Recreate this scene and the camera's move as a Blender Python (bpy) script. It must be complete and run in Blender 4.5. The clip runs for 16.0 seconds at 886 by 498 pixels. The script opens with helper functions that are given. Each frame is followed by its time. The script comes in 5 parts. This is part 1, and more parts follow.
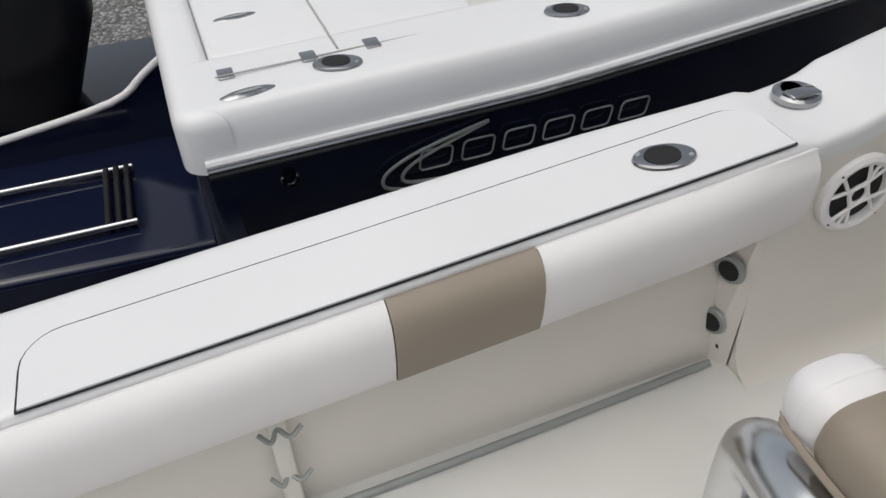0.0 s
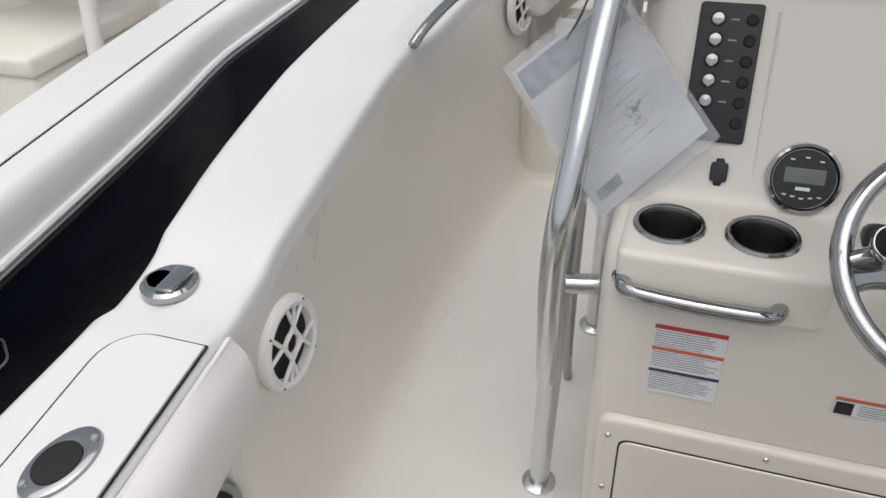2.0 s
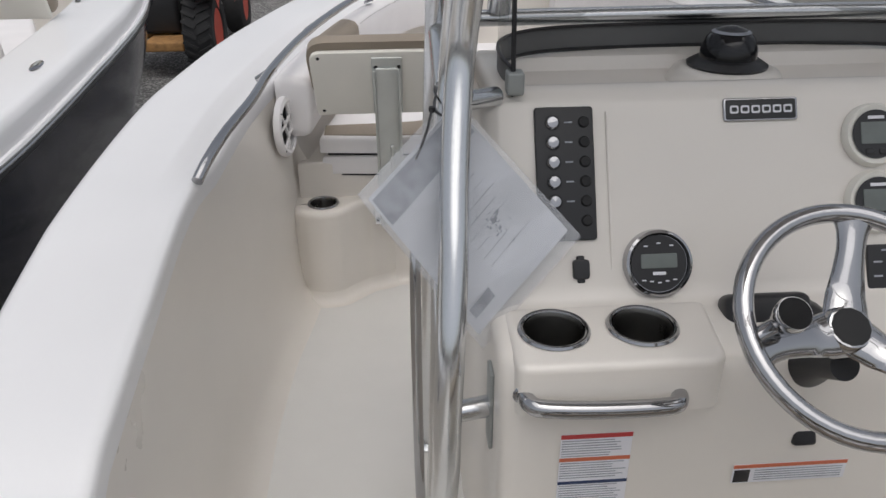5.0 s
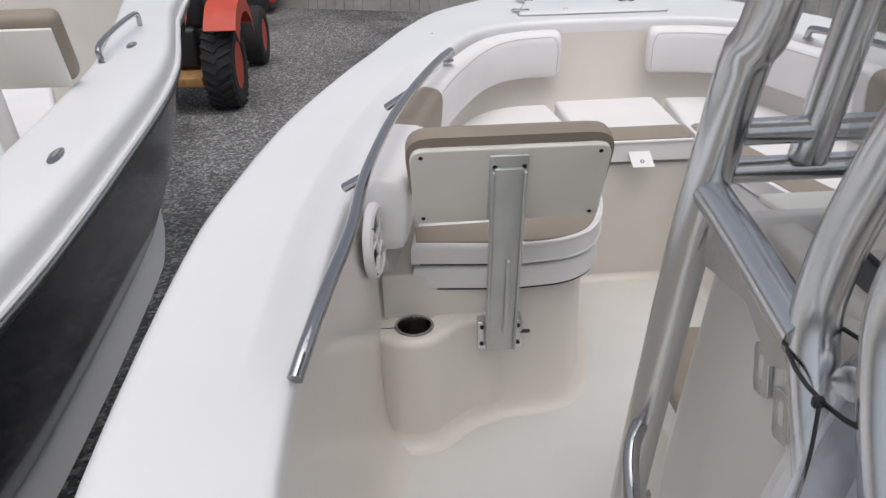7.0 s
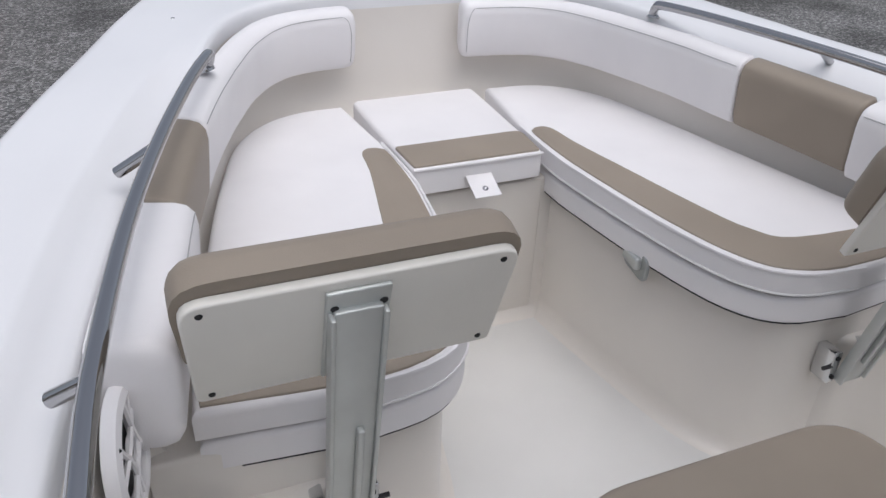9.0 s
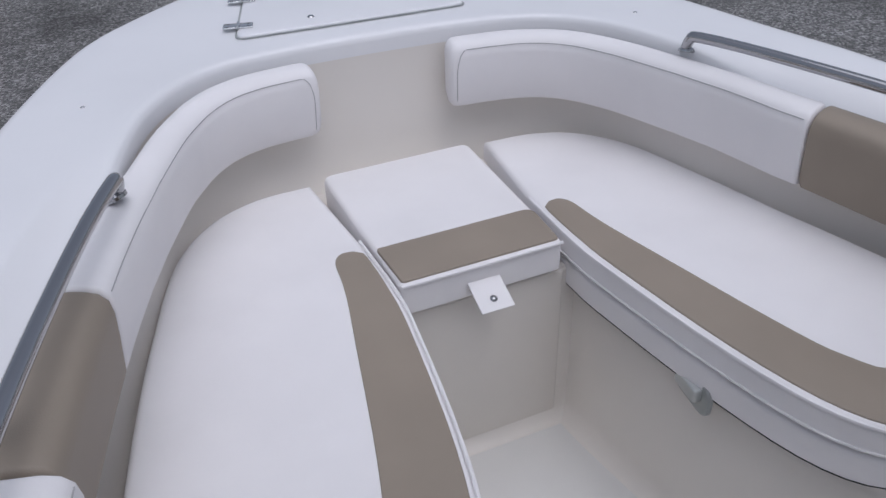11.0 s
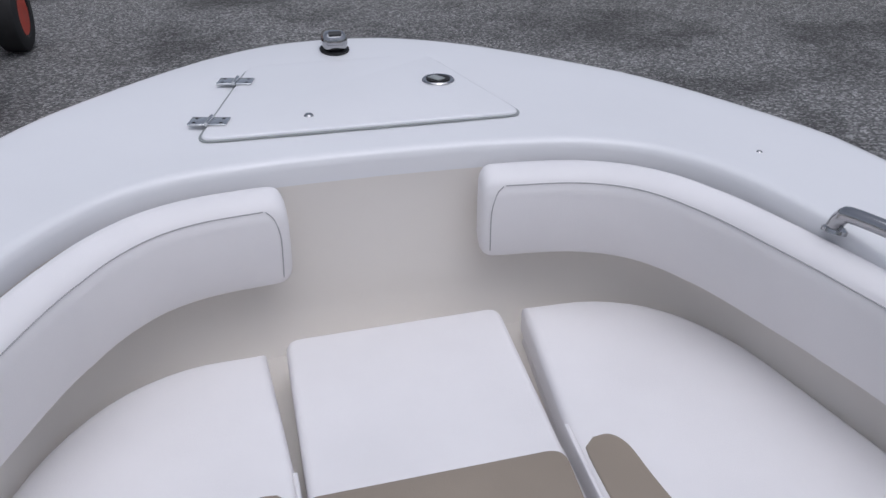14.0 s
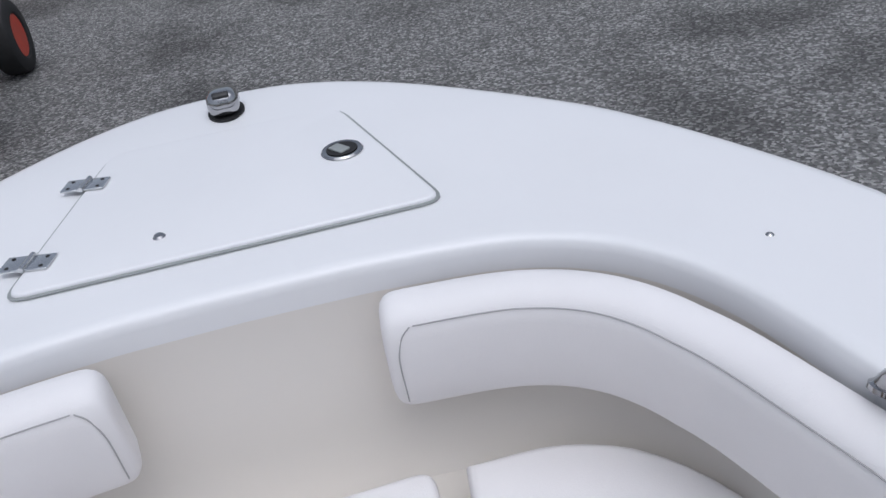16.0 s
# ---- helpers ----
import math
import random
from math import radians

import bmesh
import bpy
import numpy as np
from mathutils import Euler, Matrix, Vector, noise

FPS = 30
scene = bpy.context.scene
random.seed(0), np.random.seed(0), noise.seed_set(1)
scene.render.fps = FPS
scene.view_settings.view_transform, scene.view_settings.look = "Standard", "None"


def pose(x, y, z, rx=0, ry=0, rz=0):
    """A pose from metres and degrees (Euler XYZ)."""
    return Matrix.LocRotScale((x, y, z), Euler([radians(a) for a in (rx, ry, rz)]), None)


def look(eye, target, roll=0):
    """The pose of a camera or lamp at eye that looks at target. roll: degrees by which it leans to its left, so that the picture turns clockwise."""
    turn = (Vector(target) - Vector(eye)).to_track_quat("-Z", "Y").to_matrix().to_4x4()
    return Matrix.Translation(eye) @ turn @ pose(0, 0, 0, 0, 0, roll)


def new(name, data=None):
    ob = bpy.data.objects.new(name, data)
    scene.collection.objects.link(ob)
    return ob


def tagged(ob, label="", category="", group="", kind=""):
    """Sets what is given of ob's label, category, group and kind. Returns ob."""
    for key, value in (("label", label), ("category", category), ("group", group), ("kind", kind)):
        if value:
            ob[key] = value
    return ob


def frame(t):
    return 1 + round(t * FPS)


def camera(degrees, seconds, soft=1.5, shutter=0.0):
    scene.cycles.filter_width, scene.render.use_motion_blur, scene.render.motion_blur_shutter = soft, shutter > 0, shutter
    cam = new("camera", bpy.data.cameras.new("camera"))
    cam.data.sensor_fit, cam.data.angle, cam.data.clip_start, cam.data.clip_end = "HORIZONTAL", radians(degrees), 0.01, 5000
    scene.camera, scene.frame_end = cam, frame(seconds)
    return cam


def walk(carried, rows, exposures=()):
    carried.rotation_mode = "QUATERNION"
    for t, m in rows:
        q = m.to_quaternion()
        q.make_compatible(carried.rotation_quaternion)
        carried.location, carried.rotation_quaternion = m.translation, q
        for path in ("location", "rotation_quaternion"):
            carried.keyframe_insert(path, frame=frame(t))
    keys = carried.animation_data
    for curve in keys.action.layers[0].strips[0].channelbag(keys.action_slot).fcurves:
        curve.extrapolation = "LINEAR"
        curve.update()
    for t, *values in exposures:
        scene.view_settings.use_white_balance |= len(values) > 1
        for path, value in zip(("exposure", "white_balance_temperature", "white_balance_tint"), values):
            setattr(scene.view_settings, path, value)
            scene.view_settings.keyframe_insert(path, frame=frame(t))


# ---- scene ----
cam = camera(60.3, 16.0)
PATH = [
    (0, (-0.089, 0.322, 1.509), (-1.52, 0.814, 0.201), -1.8),
    (0.5, (-0.144, 0.364, 1.489), (-1.394, 1.205, 0.174), -1.6),
    (1, (-0.207, 0.449, 1.473), (-1.288, 1.551, 0.201), -1.5),
    (1.5, (-0.284, 0.582, 1.479), (-1.152, 1.919, 0.271), -2.6),
    (2, (-0.358, 0.646, 1.481), (-0.915, 2.18, 0.324), -2.8),
    (2.5, (-0.447, 0.666, 1.482), (-0.606, 2.37, 0.447), -2.8),
    (3, (-0.486, 0.664, 1.471), (-0.395, 2.439, 0.553), -1.9),
    (3.2, (-0.497, 0.67, 1.47), (-0.32, 2.444, 0.565), -1.7),
    (5.3, (-0.623, 0.771, 1.456), (-0.538, 2.537, 0.521), 0.3),
    (5.5, (-0.664, 0.831, 1.45), (-0.658, 2.6, 0.517), 0.5),
    (6, (-0.73, 1.022, 1.474), (-0.748, 2.807, 0.573), 0.3),
    (6.5, (-0.777, 1.141, 1.476), (-0.767, 2.906, 0.535), -0.0),
    (7, (-0.825, 1.345, 1.496), (-0.73, 3.132, 0.602), -1.5),
    (7.5, (-0.835, 1.522, 1.489), (-0.639, 3.256, 0.512), 0.0),
    (8, (-0.815, 1.745, 1.501), (-0.57, 3.501, 0.575), 0.5),
    (8.5, (-0.799, 1.958, 1.483), (-0.365, 3.642, 0.495), 1.1),
    (9, (-0.806, 2.145, 1.469), (-0.135, 3.724, 0.442), 2.1),
    (9.2, (-0.81, 2.204, 1.466), (-0.109, 3.76, 0.424), 3.1),
    (11.3, (-0.572, 2.704, 1.54), (0.089, 4.226, 0.424), -3.2),
    (11.5, (-0.584, 2.752, 1.53), (0.101, 4.162, 0.289), -2.2),
    (12, (-0.566, 2.805, 1.514), (0.08, 4.1, 0.133), 0.6),
    (12.5, (-0.471, 2.848, 1.501), (0.091, 4.238, 0.178), -0.8),
    (13, (-0.373, 2.884, 1.493), (0.2, 4.403, 0.325), 0.1),
    (13.5, (-0.3, 2.952, 1.493), (0.221, 4.587, 0.466), -2.5),
    (13.6, (-0.279, 2.993, 1.489), (0.238, 4.629, 0.461), -1.5),
    (14, (-0.197, 3.175, 1.49), (0.223, 4.848, 0.478), 0.2),
    (14.5, (-0.085, 3.336, 1.511), (0.237, 5.024, 0.487), -1.0),
    (15, (-0.051, 3.389, 1.519), (0.187, 5.1, 0.511), -1.2),
    (15.5, (0.03, 3.488, 1.523), (0.179, 5.219, 0.532), -0.9),
    (16, (0.143, 3.583, 1.513), (0.416, 5.23, 0.411), -8.6),
]
walk(cam, [(t, look(eye, target, roll)) for t, eye, target, roll in PATH],
     [(0.0, -0.3, 6550, 8), (1.0, -0.25, 6550, 8), (2.5, -0.05, 6600, 8), (3.2, -0.1, 6600, 8), (6.0, -0.26, 6450, 11), (8.0, -0.05, 6400, 11), (9.0, -0.2, 6150, 12), (11.3, -0.58, 5850, 14), (13.0, -0.58, 5850, 14), (14.5, -0.48, 5900, 13), (16.0, -0.37, 5900, 11)])

# world, sun, exposure
world = bpy.data.worlds.new("sky")
scene.world = world
world.use_nodes = True
wn = world.node_tree.nodes
sky = wn.new("ShaderNodeTexSky")
sky.sky_type = "NISHITA"
sky.sun_disc = False
sky.sun_elevation, sky.sun_rotation = radians(74), radians(170)
sky.air_density, sky.dust_density, sky.ozone_density = 1.0, 4.0, 0.6
wn["Background"].inputs[1].default_value = 0.15
grey = wn.new("ShaderNodeHueSaturation")
grey.inputs["Saturation"].default_value = 0.35
world.node_tree.links.new(sky.outputs[0], grey.inputs["Color"])
world.node_tree.links.new(grey.outputs[0], wn["Background"].inputs[0])
sun = new("sun", bpy.data.lights.new("sun", "SUN"))
sun.data.energy, sun.data.angle, sun.data.color = 1.05, radians(75), (1.0, 0.97, 0.93)
sun.matrix_world = look((0, 0, 0), (-0.05, 0.28, -1.0))


# ---- materials ----
def material(name, colour, rough=0.5, metal=0.0, vary=0.06, scale=6.0, bump=0.0, bscale=60.0, coat=0.0, fine=None):
    m = bpy.data.materials.new(name)
    m.use_nodes = True
    nt, n = m.node_tree, m.node_tree.nodes
    b = n["Principled BSDF"]
    b.inputs["Roughness"].default_value, b.inputs["Metallic"].default_value = rough, metal
    b.inputs["Coat Weight"].default_value = coat
    b.inputs["Coat Roughness"].default_value = 0.08
    tc = n.new("ShaderNodeTexCoord")
    big = n.new("ShaderNodeTexNoise")
    big.inputs["Scale"].default_value, big.inputs["Detail"].default_value = scale, 6.0
    nt.links.new(tc.outputs["Object"], big.inputs["Vector"])
    ramp = n.new("ShaderNodeMapRange")
    ramp.inputs["From Min"].default_value, ramp.inputs["From Max"].default_value = 0.3, 0.7
    ramp.inputs["To Min"].default_value, ramp.inputs["To Max"].default_value = 1.0 - vary, 1.0 + vary * 0.5
    nt.links.new(big.outputs["Fac"], ramp.inputs["Value"])
    mul = n.new("ShaderNodeVectorMath")
    mul.operation = "SCALE"
    mul.inputs[0].default_value = colour
    nt.links.new(ramp.outputs[0], mul.inputs["Scale"])
    nt.links.new(mul.outputs[0], b.inputs["Base Color"])
    rr = n.new("ShaderNodeMapRange")
    rr.inputs["To Min"].default_value, rr.inputs["To Max"].default_value = max(rough - 0.06, 0.02), min(rough + 0.08, 1.0)
    nt.links.new(big.outputs["Fac"], rr.inputs["Value"])
    nt.links.new(rr.outputs[0], b.inputs["Roughness"])
    if bump > 0:
        small = n.new("ShaderNodeTexNoise")
        small.inputs["Scale"].default_value, small.inputs["Detail"].default_value = bscale, 4.0
        nt.links.new(tc.outputs["Object"], small.inputs["Vector"])
        bn = n.new("ShaderNodeBump")
        bn.inputs["Strength"].default_value, bn.inputs["Distance"].default_value = bump, 0.002
        nt.links.new(small.outputs["Fac"], bn.inputs["Height"])
        nt.links.new(bn.outputs[0], b.inputs["Normal"])
    return m


def gravel_material():
    m = bpy.data.materials.new("grey_gravel")
    m.use_nodes = True
    nt, n = m.node_tree, m.node_tree.nodes
    b = n["Principled BSDF"]
    b.inputs["Roughness"].default_value = 0.9
    tc = n.new("ShaderNodeTexCoord")
    cells = n.new("ShaderNodeTexVoronoi")
    cells.inputs["Scale"].default_value = 42.0
    fine = n.new("ShaderNodeTexVoronoi")
    fine.inputs["Scale"].default_value = 85.0
    big = n.new("ShaderNodeTexNoise")
    big.inputs["Scale"].default_value, big.inputs["Detail"].default_value = 0.55, 7.0
    mid = n.new("ShaderNodeTexNoise")
    mid.inputs["Scale"].default_value, mid.inputs["Detail"].default_value = 7.0, 6.0
    for t in (cells, fine, big, mid):
        nt.links.new(tc.outputs["Object"], t.inputs["Vector"])
    tone = n.new("ShaderNodeSeparateColor")
    nt.links.new(cells.outputs["Color"], tone.inputs[0])
    ramp = n.new("ShaderNodeValToRGB")
    ramp.color_ramp.elements[0].position, ramp.color_ramp.elements[0].color = 0.0, (0.075, 0.075, 0.074, 1)
    ramp.color_ramp.elements[1].position, ramp.color_ramp.elements[1].color = 1.0, (0.38, 0.375, 0.365, 1)
    e = ramp.color_ramp.elements.new(0.6)
    e.color = (0.155, 0.154, 0.152, 1)
    nt.links.new(tone.outputs[0], ramp.inputs[0])
    damp = n.new("ShaderNodeMapRange")
    damp.inputs["From Min"].default_value, damp.inputs["From Max"].default_value = 0.38, 0.52
    damp.inputs["To Min"].default_value, damp.inputs["To Max"].default_value = 0.55, 1.05
    nt.links.new(big.outputs["Fac"], damp.inputs["Value"])
    midr = n.new("ShaderNodeMapRange")
    midr.inputs["To Min"].default_value, midr.inputs["To Max"].default_value = 0.7, 1.3
    nt.links.new(mid.outputs["Fac"], midr.inputs["Value"])
    mm = n.new("ShaderNodeMath")
    mm.operation = "MULTIPLY"
    nt.links.new(damp.outputs[0], mm.inputs[0])
    nt.links.new(midr.outputs[0], mm.inputs[1])
    mul = n.new("ShaderNodeVectorMath")
    mul.operation = "SCALE"
    nt.links.new(ramp.outputs[0], mul.inputs[0])
    nt.links.new(mm.outputs[0], mul.inputs["Scale"])
    nt.links.new(mul.outputs[0], b.inputs["Base Color"])
    bn = n.new("ShaderNodeBump")
    bn.inputs["Strength"].default_value, bn.inputs["Distance"].default_value = 0.9, 0.02
    bn.invert = True
    nt.links.new(cells.outputs["Distance"], bn.inputs["Height"])
    nt.links.new(bn.outputs[0], b.inputs["Normal"])
    return m


def clear_material(name, colour, rough, alpha):
    m = bpy.data.materials.new(name)
    m.use_nodes = True
    b = m.node_tree.nodes["Principled BSDF"]
    b.inputs["Base Color"].default_value = (*colour, 1)
    b.inputs["Roughness"].default_value = rough
    b.inputs["Alpha"].default_value = alpha
    return m


WHITE = material("white_gelcoat", (0.79, 0.79, 0.80), 0.32, coat=0.25, vary=0.03, scale=2.5, bump=0.03, bscale=180)
CREAM = material("cream_gelcoat", (0.765, 0.725, 0.67), 0.3, coat=0.25, vary=0.05, scale=2.2, bump=0.03, bscale=140)
SOLE = material("nonskid_gelcoat", (0.72, 0.71, 0.685), 0.48, vary=0.06, scale=3.0, bump=0.35, bscale=420)
VINYL = material("white_vinyl", (0.82, 0.80, 0.80), 0.5, vary=0.04, scale=5.0, bump=0.25, bscale=520)
TAN = material("tan_vinyl", (0.30, 0.252, 0.20), 0.52, vary=0.08, scale=5.0, bump=0.3, bscale=520)
SEAM = material("grey_thread", (0.42, 0.41, 0.41), 0.8, vary=0.1)
CHROME = material("polished_stainless", (0.42, 0.42, 0.43), 0.07, 1.0, vary=0.03, scale=9)
ALU = material("anodised_aluminium", (0.66, 0.67, 0.68), 0.2, 1.0, vary=0.03, scale=5, bump=0.012, bscale=400)
GREYMET = material("grey_painted_metal", (0.36, 0.38, 0.37), 0.42, 0.35, vary=0.08, scale=12)
BLACK = material("black_plastic", (0.018, 0.018, 0.02), 0.38, vary=0.2)
# darkened copy of the stainless: shade inside the cup wells as colour
SHADESTEEL = material("shaded_steel", (0.16, 0.155, 0.145), 0.28, 1.0, vary=0.15, scale=20)
DARK = material("dark_void", (0.012, 0.012, 0.013), 0.7, vary=0.2)
# near-black for hatch and door gaps, also painted shade between the seat layers
GROOVE = material("black_gasket_and_gap_shade", (0.02, 0.02, 0.025), 0.8, vary=0.2)
NAVY = material("navy_gelcoat", (0.006, 0.009, 0.03), 0.12, coat=0.15, vary=0.12, scale=3)
SILVER = material("satin_anodised_channel", (0.55, 0.57, 0.555), 0.4, 0.55, vary=0.08, scale=12, bump=0.05, bscale=250)
DKRUB = material("grey_rubber_channel", (0.12, 0.122, 0.122), 0.5, vary=0.1, scale=15)
BOARD = material("white_starboard", (0.78, 0.76, 0.70), 0.45, vary=0.04, bump=0.12, bscale=300)
SCREEN = material("lcd_screen", (0.16, 0.18, 0.17), 0.2, vary=0.15, scale=20)
PAPER = material("printed_paper", (0.64, 0.66, 0.70), 0.6, vary=0.16, scale=11)
INK = material("grey_print", (0.34, 0.36, 0.40), 0.7, vary=0.35, scale=40)
FAINT = material("faint_print", (0.50, 0.52, 0.56), 0.7, vary=0.3, scale=40)
REDLBL = material("red_label", (0.5, 0.05, 0.05), 0.5, vary=0.1)
ORLBL = material("orange_label", (0.6, 0.16, 0.08), 0.5, vary=0.1)
NAVYLBL = material("blue_label", (0.03, 0.05, 0.12), 0.5, vary=0.1)
WHLBL = material("white_label", (0.78, 0.78, 0.82), 0.5, vary=0.05)
RUBBER = material("tyre_rubber", (0.022, 0.022, 0.023), 0.85, vary=0.3, scale=9, bump=0.4, bscale=60)
REDPT = material("red_paint", (0.55, 0.06, 0.03), 0.45, vary=0.15)
RUST = material("rusty_yellow_steel", (0.32, 0.17, 0.06), 0.75, vary=0.4, scale=12)
SIDING = material("weathered_siding", (0.42, 0.41, 0.39), 0.8, vary=0.25, scale=3)
WOOD = material("timber_block", (0.28, 0.2, 0.13), 0.8, vary=0.25, scale=8)
TEAL = material("teal_print", (0.08, 0.42, 0.40), 0.5, vary=0.1)
CLEAR = clear_material("clear_plastic_bag", (0.80, 0.82, 0.86), 0.16, 0.22)
ACRYL = clear_material("smoked_acrylic", (0.22, 0.23, 0.22), 0.06, 0.22)
GRAVEL = gravel_material()


# ---- shape helpers ----
def part(name, bm, mat, parent=None, label="", smooth=True, **tags):
    me = bpy.data.meshes.new(name)
    bmesh.ops.recalc_face_normals(bm, faces=bm.faces)
    bm.to_mesh(me)
    bm.free()
    for p in me.polygons:
        p.use_smooth = smooth
    me.materials.append(mat)
    ob = new(name, me)
    if smooth:
        me.set_sharp_from_angle(angle=radians(38))
    if parent:
        ob.parent = parent
    return tagged(ob, label, **tags)


def thing(name, label, category, at=(0, 0, 0), group="", kind=""):
    ob = new(name)
    ob.location = at
    ob.empty_display_size = 0.05
    bpy.context.view_layer.update()
    return tagged(ob, label, category, group, kind)


def keep(ob, parent):
    ob.parent = parent
    ob.matrix_parent_inverse = Matrix.Translation(parent.location).inverted()
    return ob


def piece(name, bm, mat, parent, label="", smooth=True):
    return keep(part(name, bm, mat, None, label, smooth), parent)


def loft(rows, close_u=False, close_v=False, cap=False):
    bm = bmesh.new()
    vs = [[bm.verts.new(p) for p in r] for r in rows]
    nu, nv = len(rows), len(rows[0])
    for i in range(nu if close_u else nu - 1):
        for j in range(nv if close_v else nv - 1):
            a, b = vs[i], vs[(i + 1) % nu]
            bm.faces.new((a[j], a[(j + 1) % nv], b[(j + 1) % nv], b[j]))
    if cap:
        bm.faces.new(vs[0])
        bm.faces.new(list(reversed(vs[-1])))
    return bm


def spline(pts, n=8, closed=False):
    pts = [Vector(p) for p in pts]
    out, m = [], len(pts)
    for i in range(m if closed else m - 1):
        if closed:
            a, b, c, d = pts[(i - 1) % m], pts[i], pts[(i + 1) % m], pts[(i + 2) % m]
        else:
            b, c = pts[i], pts[i + 1]
            a = pts[i - 1] if i else b * 2 - c
            d = pts[i + 2] if i + 2 < m else c * 2 - b
        for k in range(n):
            t = k / n
            out.append(0.5 * (2 * b + (c - a) * t + (2 * a - 5 * b + 4 * c - d) * t * t + (3 * b - a - 3 * c + d) * t ** 3))
    if not closed:
        out.append(pts[-1])
    return out


def tube(pts, r, n=6, sides=14, closed=False, smooth=True):
    line = spline(pts, n, closed) if smooth else [Vector(p) for p in pts]
    rows, up = [], Vector((0.13, 0.31, 0.94))
    for i, p in enumerate(line):
        a = line[i - 1] if (i or closed) else p
        b = line[(i + 1) % len(line)] if (i + 1 < len(line) or closed) else p
        d = (b - a).normalized()
        up = (up - d * up.dot(d)).normalized()
        s = d.cross(up)
        rows.append([p + r * (math.cos(2 * math.pi * k / sides) * up + math.sin(2 * math.pi * k / sides) * s) for k in range(sides)])
    return loft(rows, close_u=closed, close_v=True, cap=not closed)


def lathe(profile, m=None, n=32, cap=True):
    rows = [[Vector((r * math.cos(2 * math.pi * k / n), r * math.sin(2 * math.pi * k / n), z)) for k in range(n)] for r, z in profile]
    bm = loft(rows, close_v=True, cap=cap)
    if m is not None:
        bm.transform(m)
    return bm


def rbox(size, bevel=0.01, m=None, seg=3):
    bm = bmesh.new()
    bmesh.ops.create_cube(bm, size=1.0)
    bm.transform(Matrix.Diagonal((*size, 1)))
    if bevel:
        bmesh.ops.bevel(bm, geom=bm.edges[:], offset=bevel, segments=seg, profile=0.5, affect="EDGES")
    if m is not None:
        bm.transform(m)
    return bm


def join(*bms):
    out = bmesh.new()
    for b in bms:
        me = bpy.data.meshes.new("tmp")
        b.to_mesh(me)
        b.free()
        out.from_mesh(me)
        bpy.data.meshes.remove(me)
    return out


def inset(poly, d):
    out, n = [], len(poly)
    area = sum(poly[i][0] * poly[(i + 1) % n][1] - poly[(i + 1) % n][0] * poly[i][1] for i in range(n))
    s = 1 if area > 0 else -1
    for i in range(n):
        p, q, r = Vector(poly[i - 1][:2]), Vector(poly[i][:2]), Vector(poly[(i + 1) % n][:2])
        a, b = (q - p).normalized(), (r - q).normalized()
        na, nb = Vector((-a.y, a.x)) * s, Vector((-b.y, b.x)) * s
        h = (na + nb)
        h = h.normalized() / max(0.5, math.sqrt(max(0.1, (1 + na.dot(nb)) / 2))) if h.length > 0.01 else na
        out.append(q + h * d)
    return out


def slab(poly, z0, z1, r=0.0, zf=None):
    """A plate or cushion over a plan outline, with rounded upper edge; zf(y) is added to the heights."""
    zf = zf or (lambda y: 0.0)
    rings = [(0.0, z0)]
    if r > 0:
        rings += [(r * (1 - math.cos(a)), z1 - r + r * math.sin(a)) for a in (0, 0.4, 0.8, 1.2, math.pi / 2)]
    else:
        rings.append((0.0, z1))
    rows = []
    for d, z in rings:
        pts = inset(poly, d) if d else [Vector(p[:2]) for p in poly]
        rows.append([(p.x, p.y, z + zf(p.y)) for p in pts])
    return loft(rows, close_v=True, cap=True)


def rounded(poly, r, n=5):
    out, m = [], len(poly)
    for i in range(m):
        rr = r[i] if isinstance(r, (list, tuple)) else r
        p, q, s = Vector(poly[i - 1]), Vector(poly[i]), Vector(poly[(i + 1) % m])
        a, b = (p - q).normalized(), (s - q).normalized()
        if rr <= 0:
            out.append(q)
            continue
        for k in range(n + 1):
            t = k / n
            out.append((1 - t) ** 2 * (q + a * rr) + 2 * t * (1 - t) * q + t * t * (q + b * rr))
    return out


def dense(poly, step=0.05):
    out, m = [], len(poly)
    for i in range(m):
        p, q = Vector(poly[i][:2]), Vector(poly[(i + 1) % m][:2])
        k = max(1, int((q - p).length / step))
        out += [p.lerp(q, j / k) for j in range(k)]
    return out


def facing(at, normal, up=(0, 0, 1)):
    """A pose whose z axis looks along normal."""
    z = Vector(normal).normalized()
    x = Vector(up).cross(z).normalized()
    y = z.cross(x)
    return Matrix.Translation(at) @ Matrix((x, y, z)).transposed().to_4x4()


def mirror(bm):
    bm.transform(Matrix.Diagonal((-1, 1, 1, 1)))
    return bm


# ---- ground and distance ----
GROUND = -1.2
g = bmesh.new()
bmesh.ops.create_grid(g, x_segments=40, y_segments=40, size=600)
g.transform(Matrix.Translation((0, 0, GROUND)))
tagged(part("ground", g, GRAVEL, None, "grey crushed-stone gravel yard with damp patches", False), category="gravel", kind="structure")

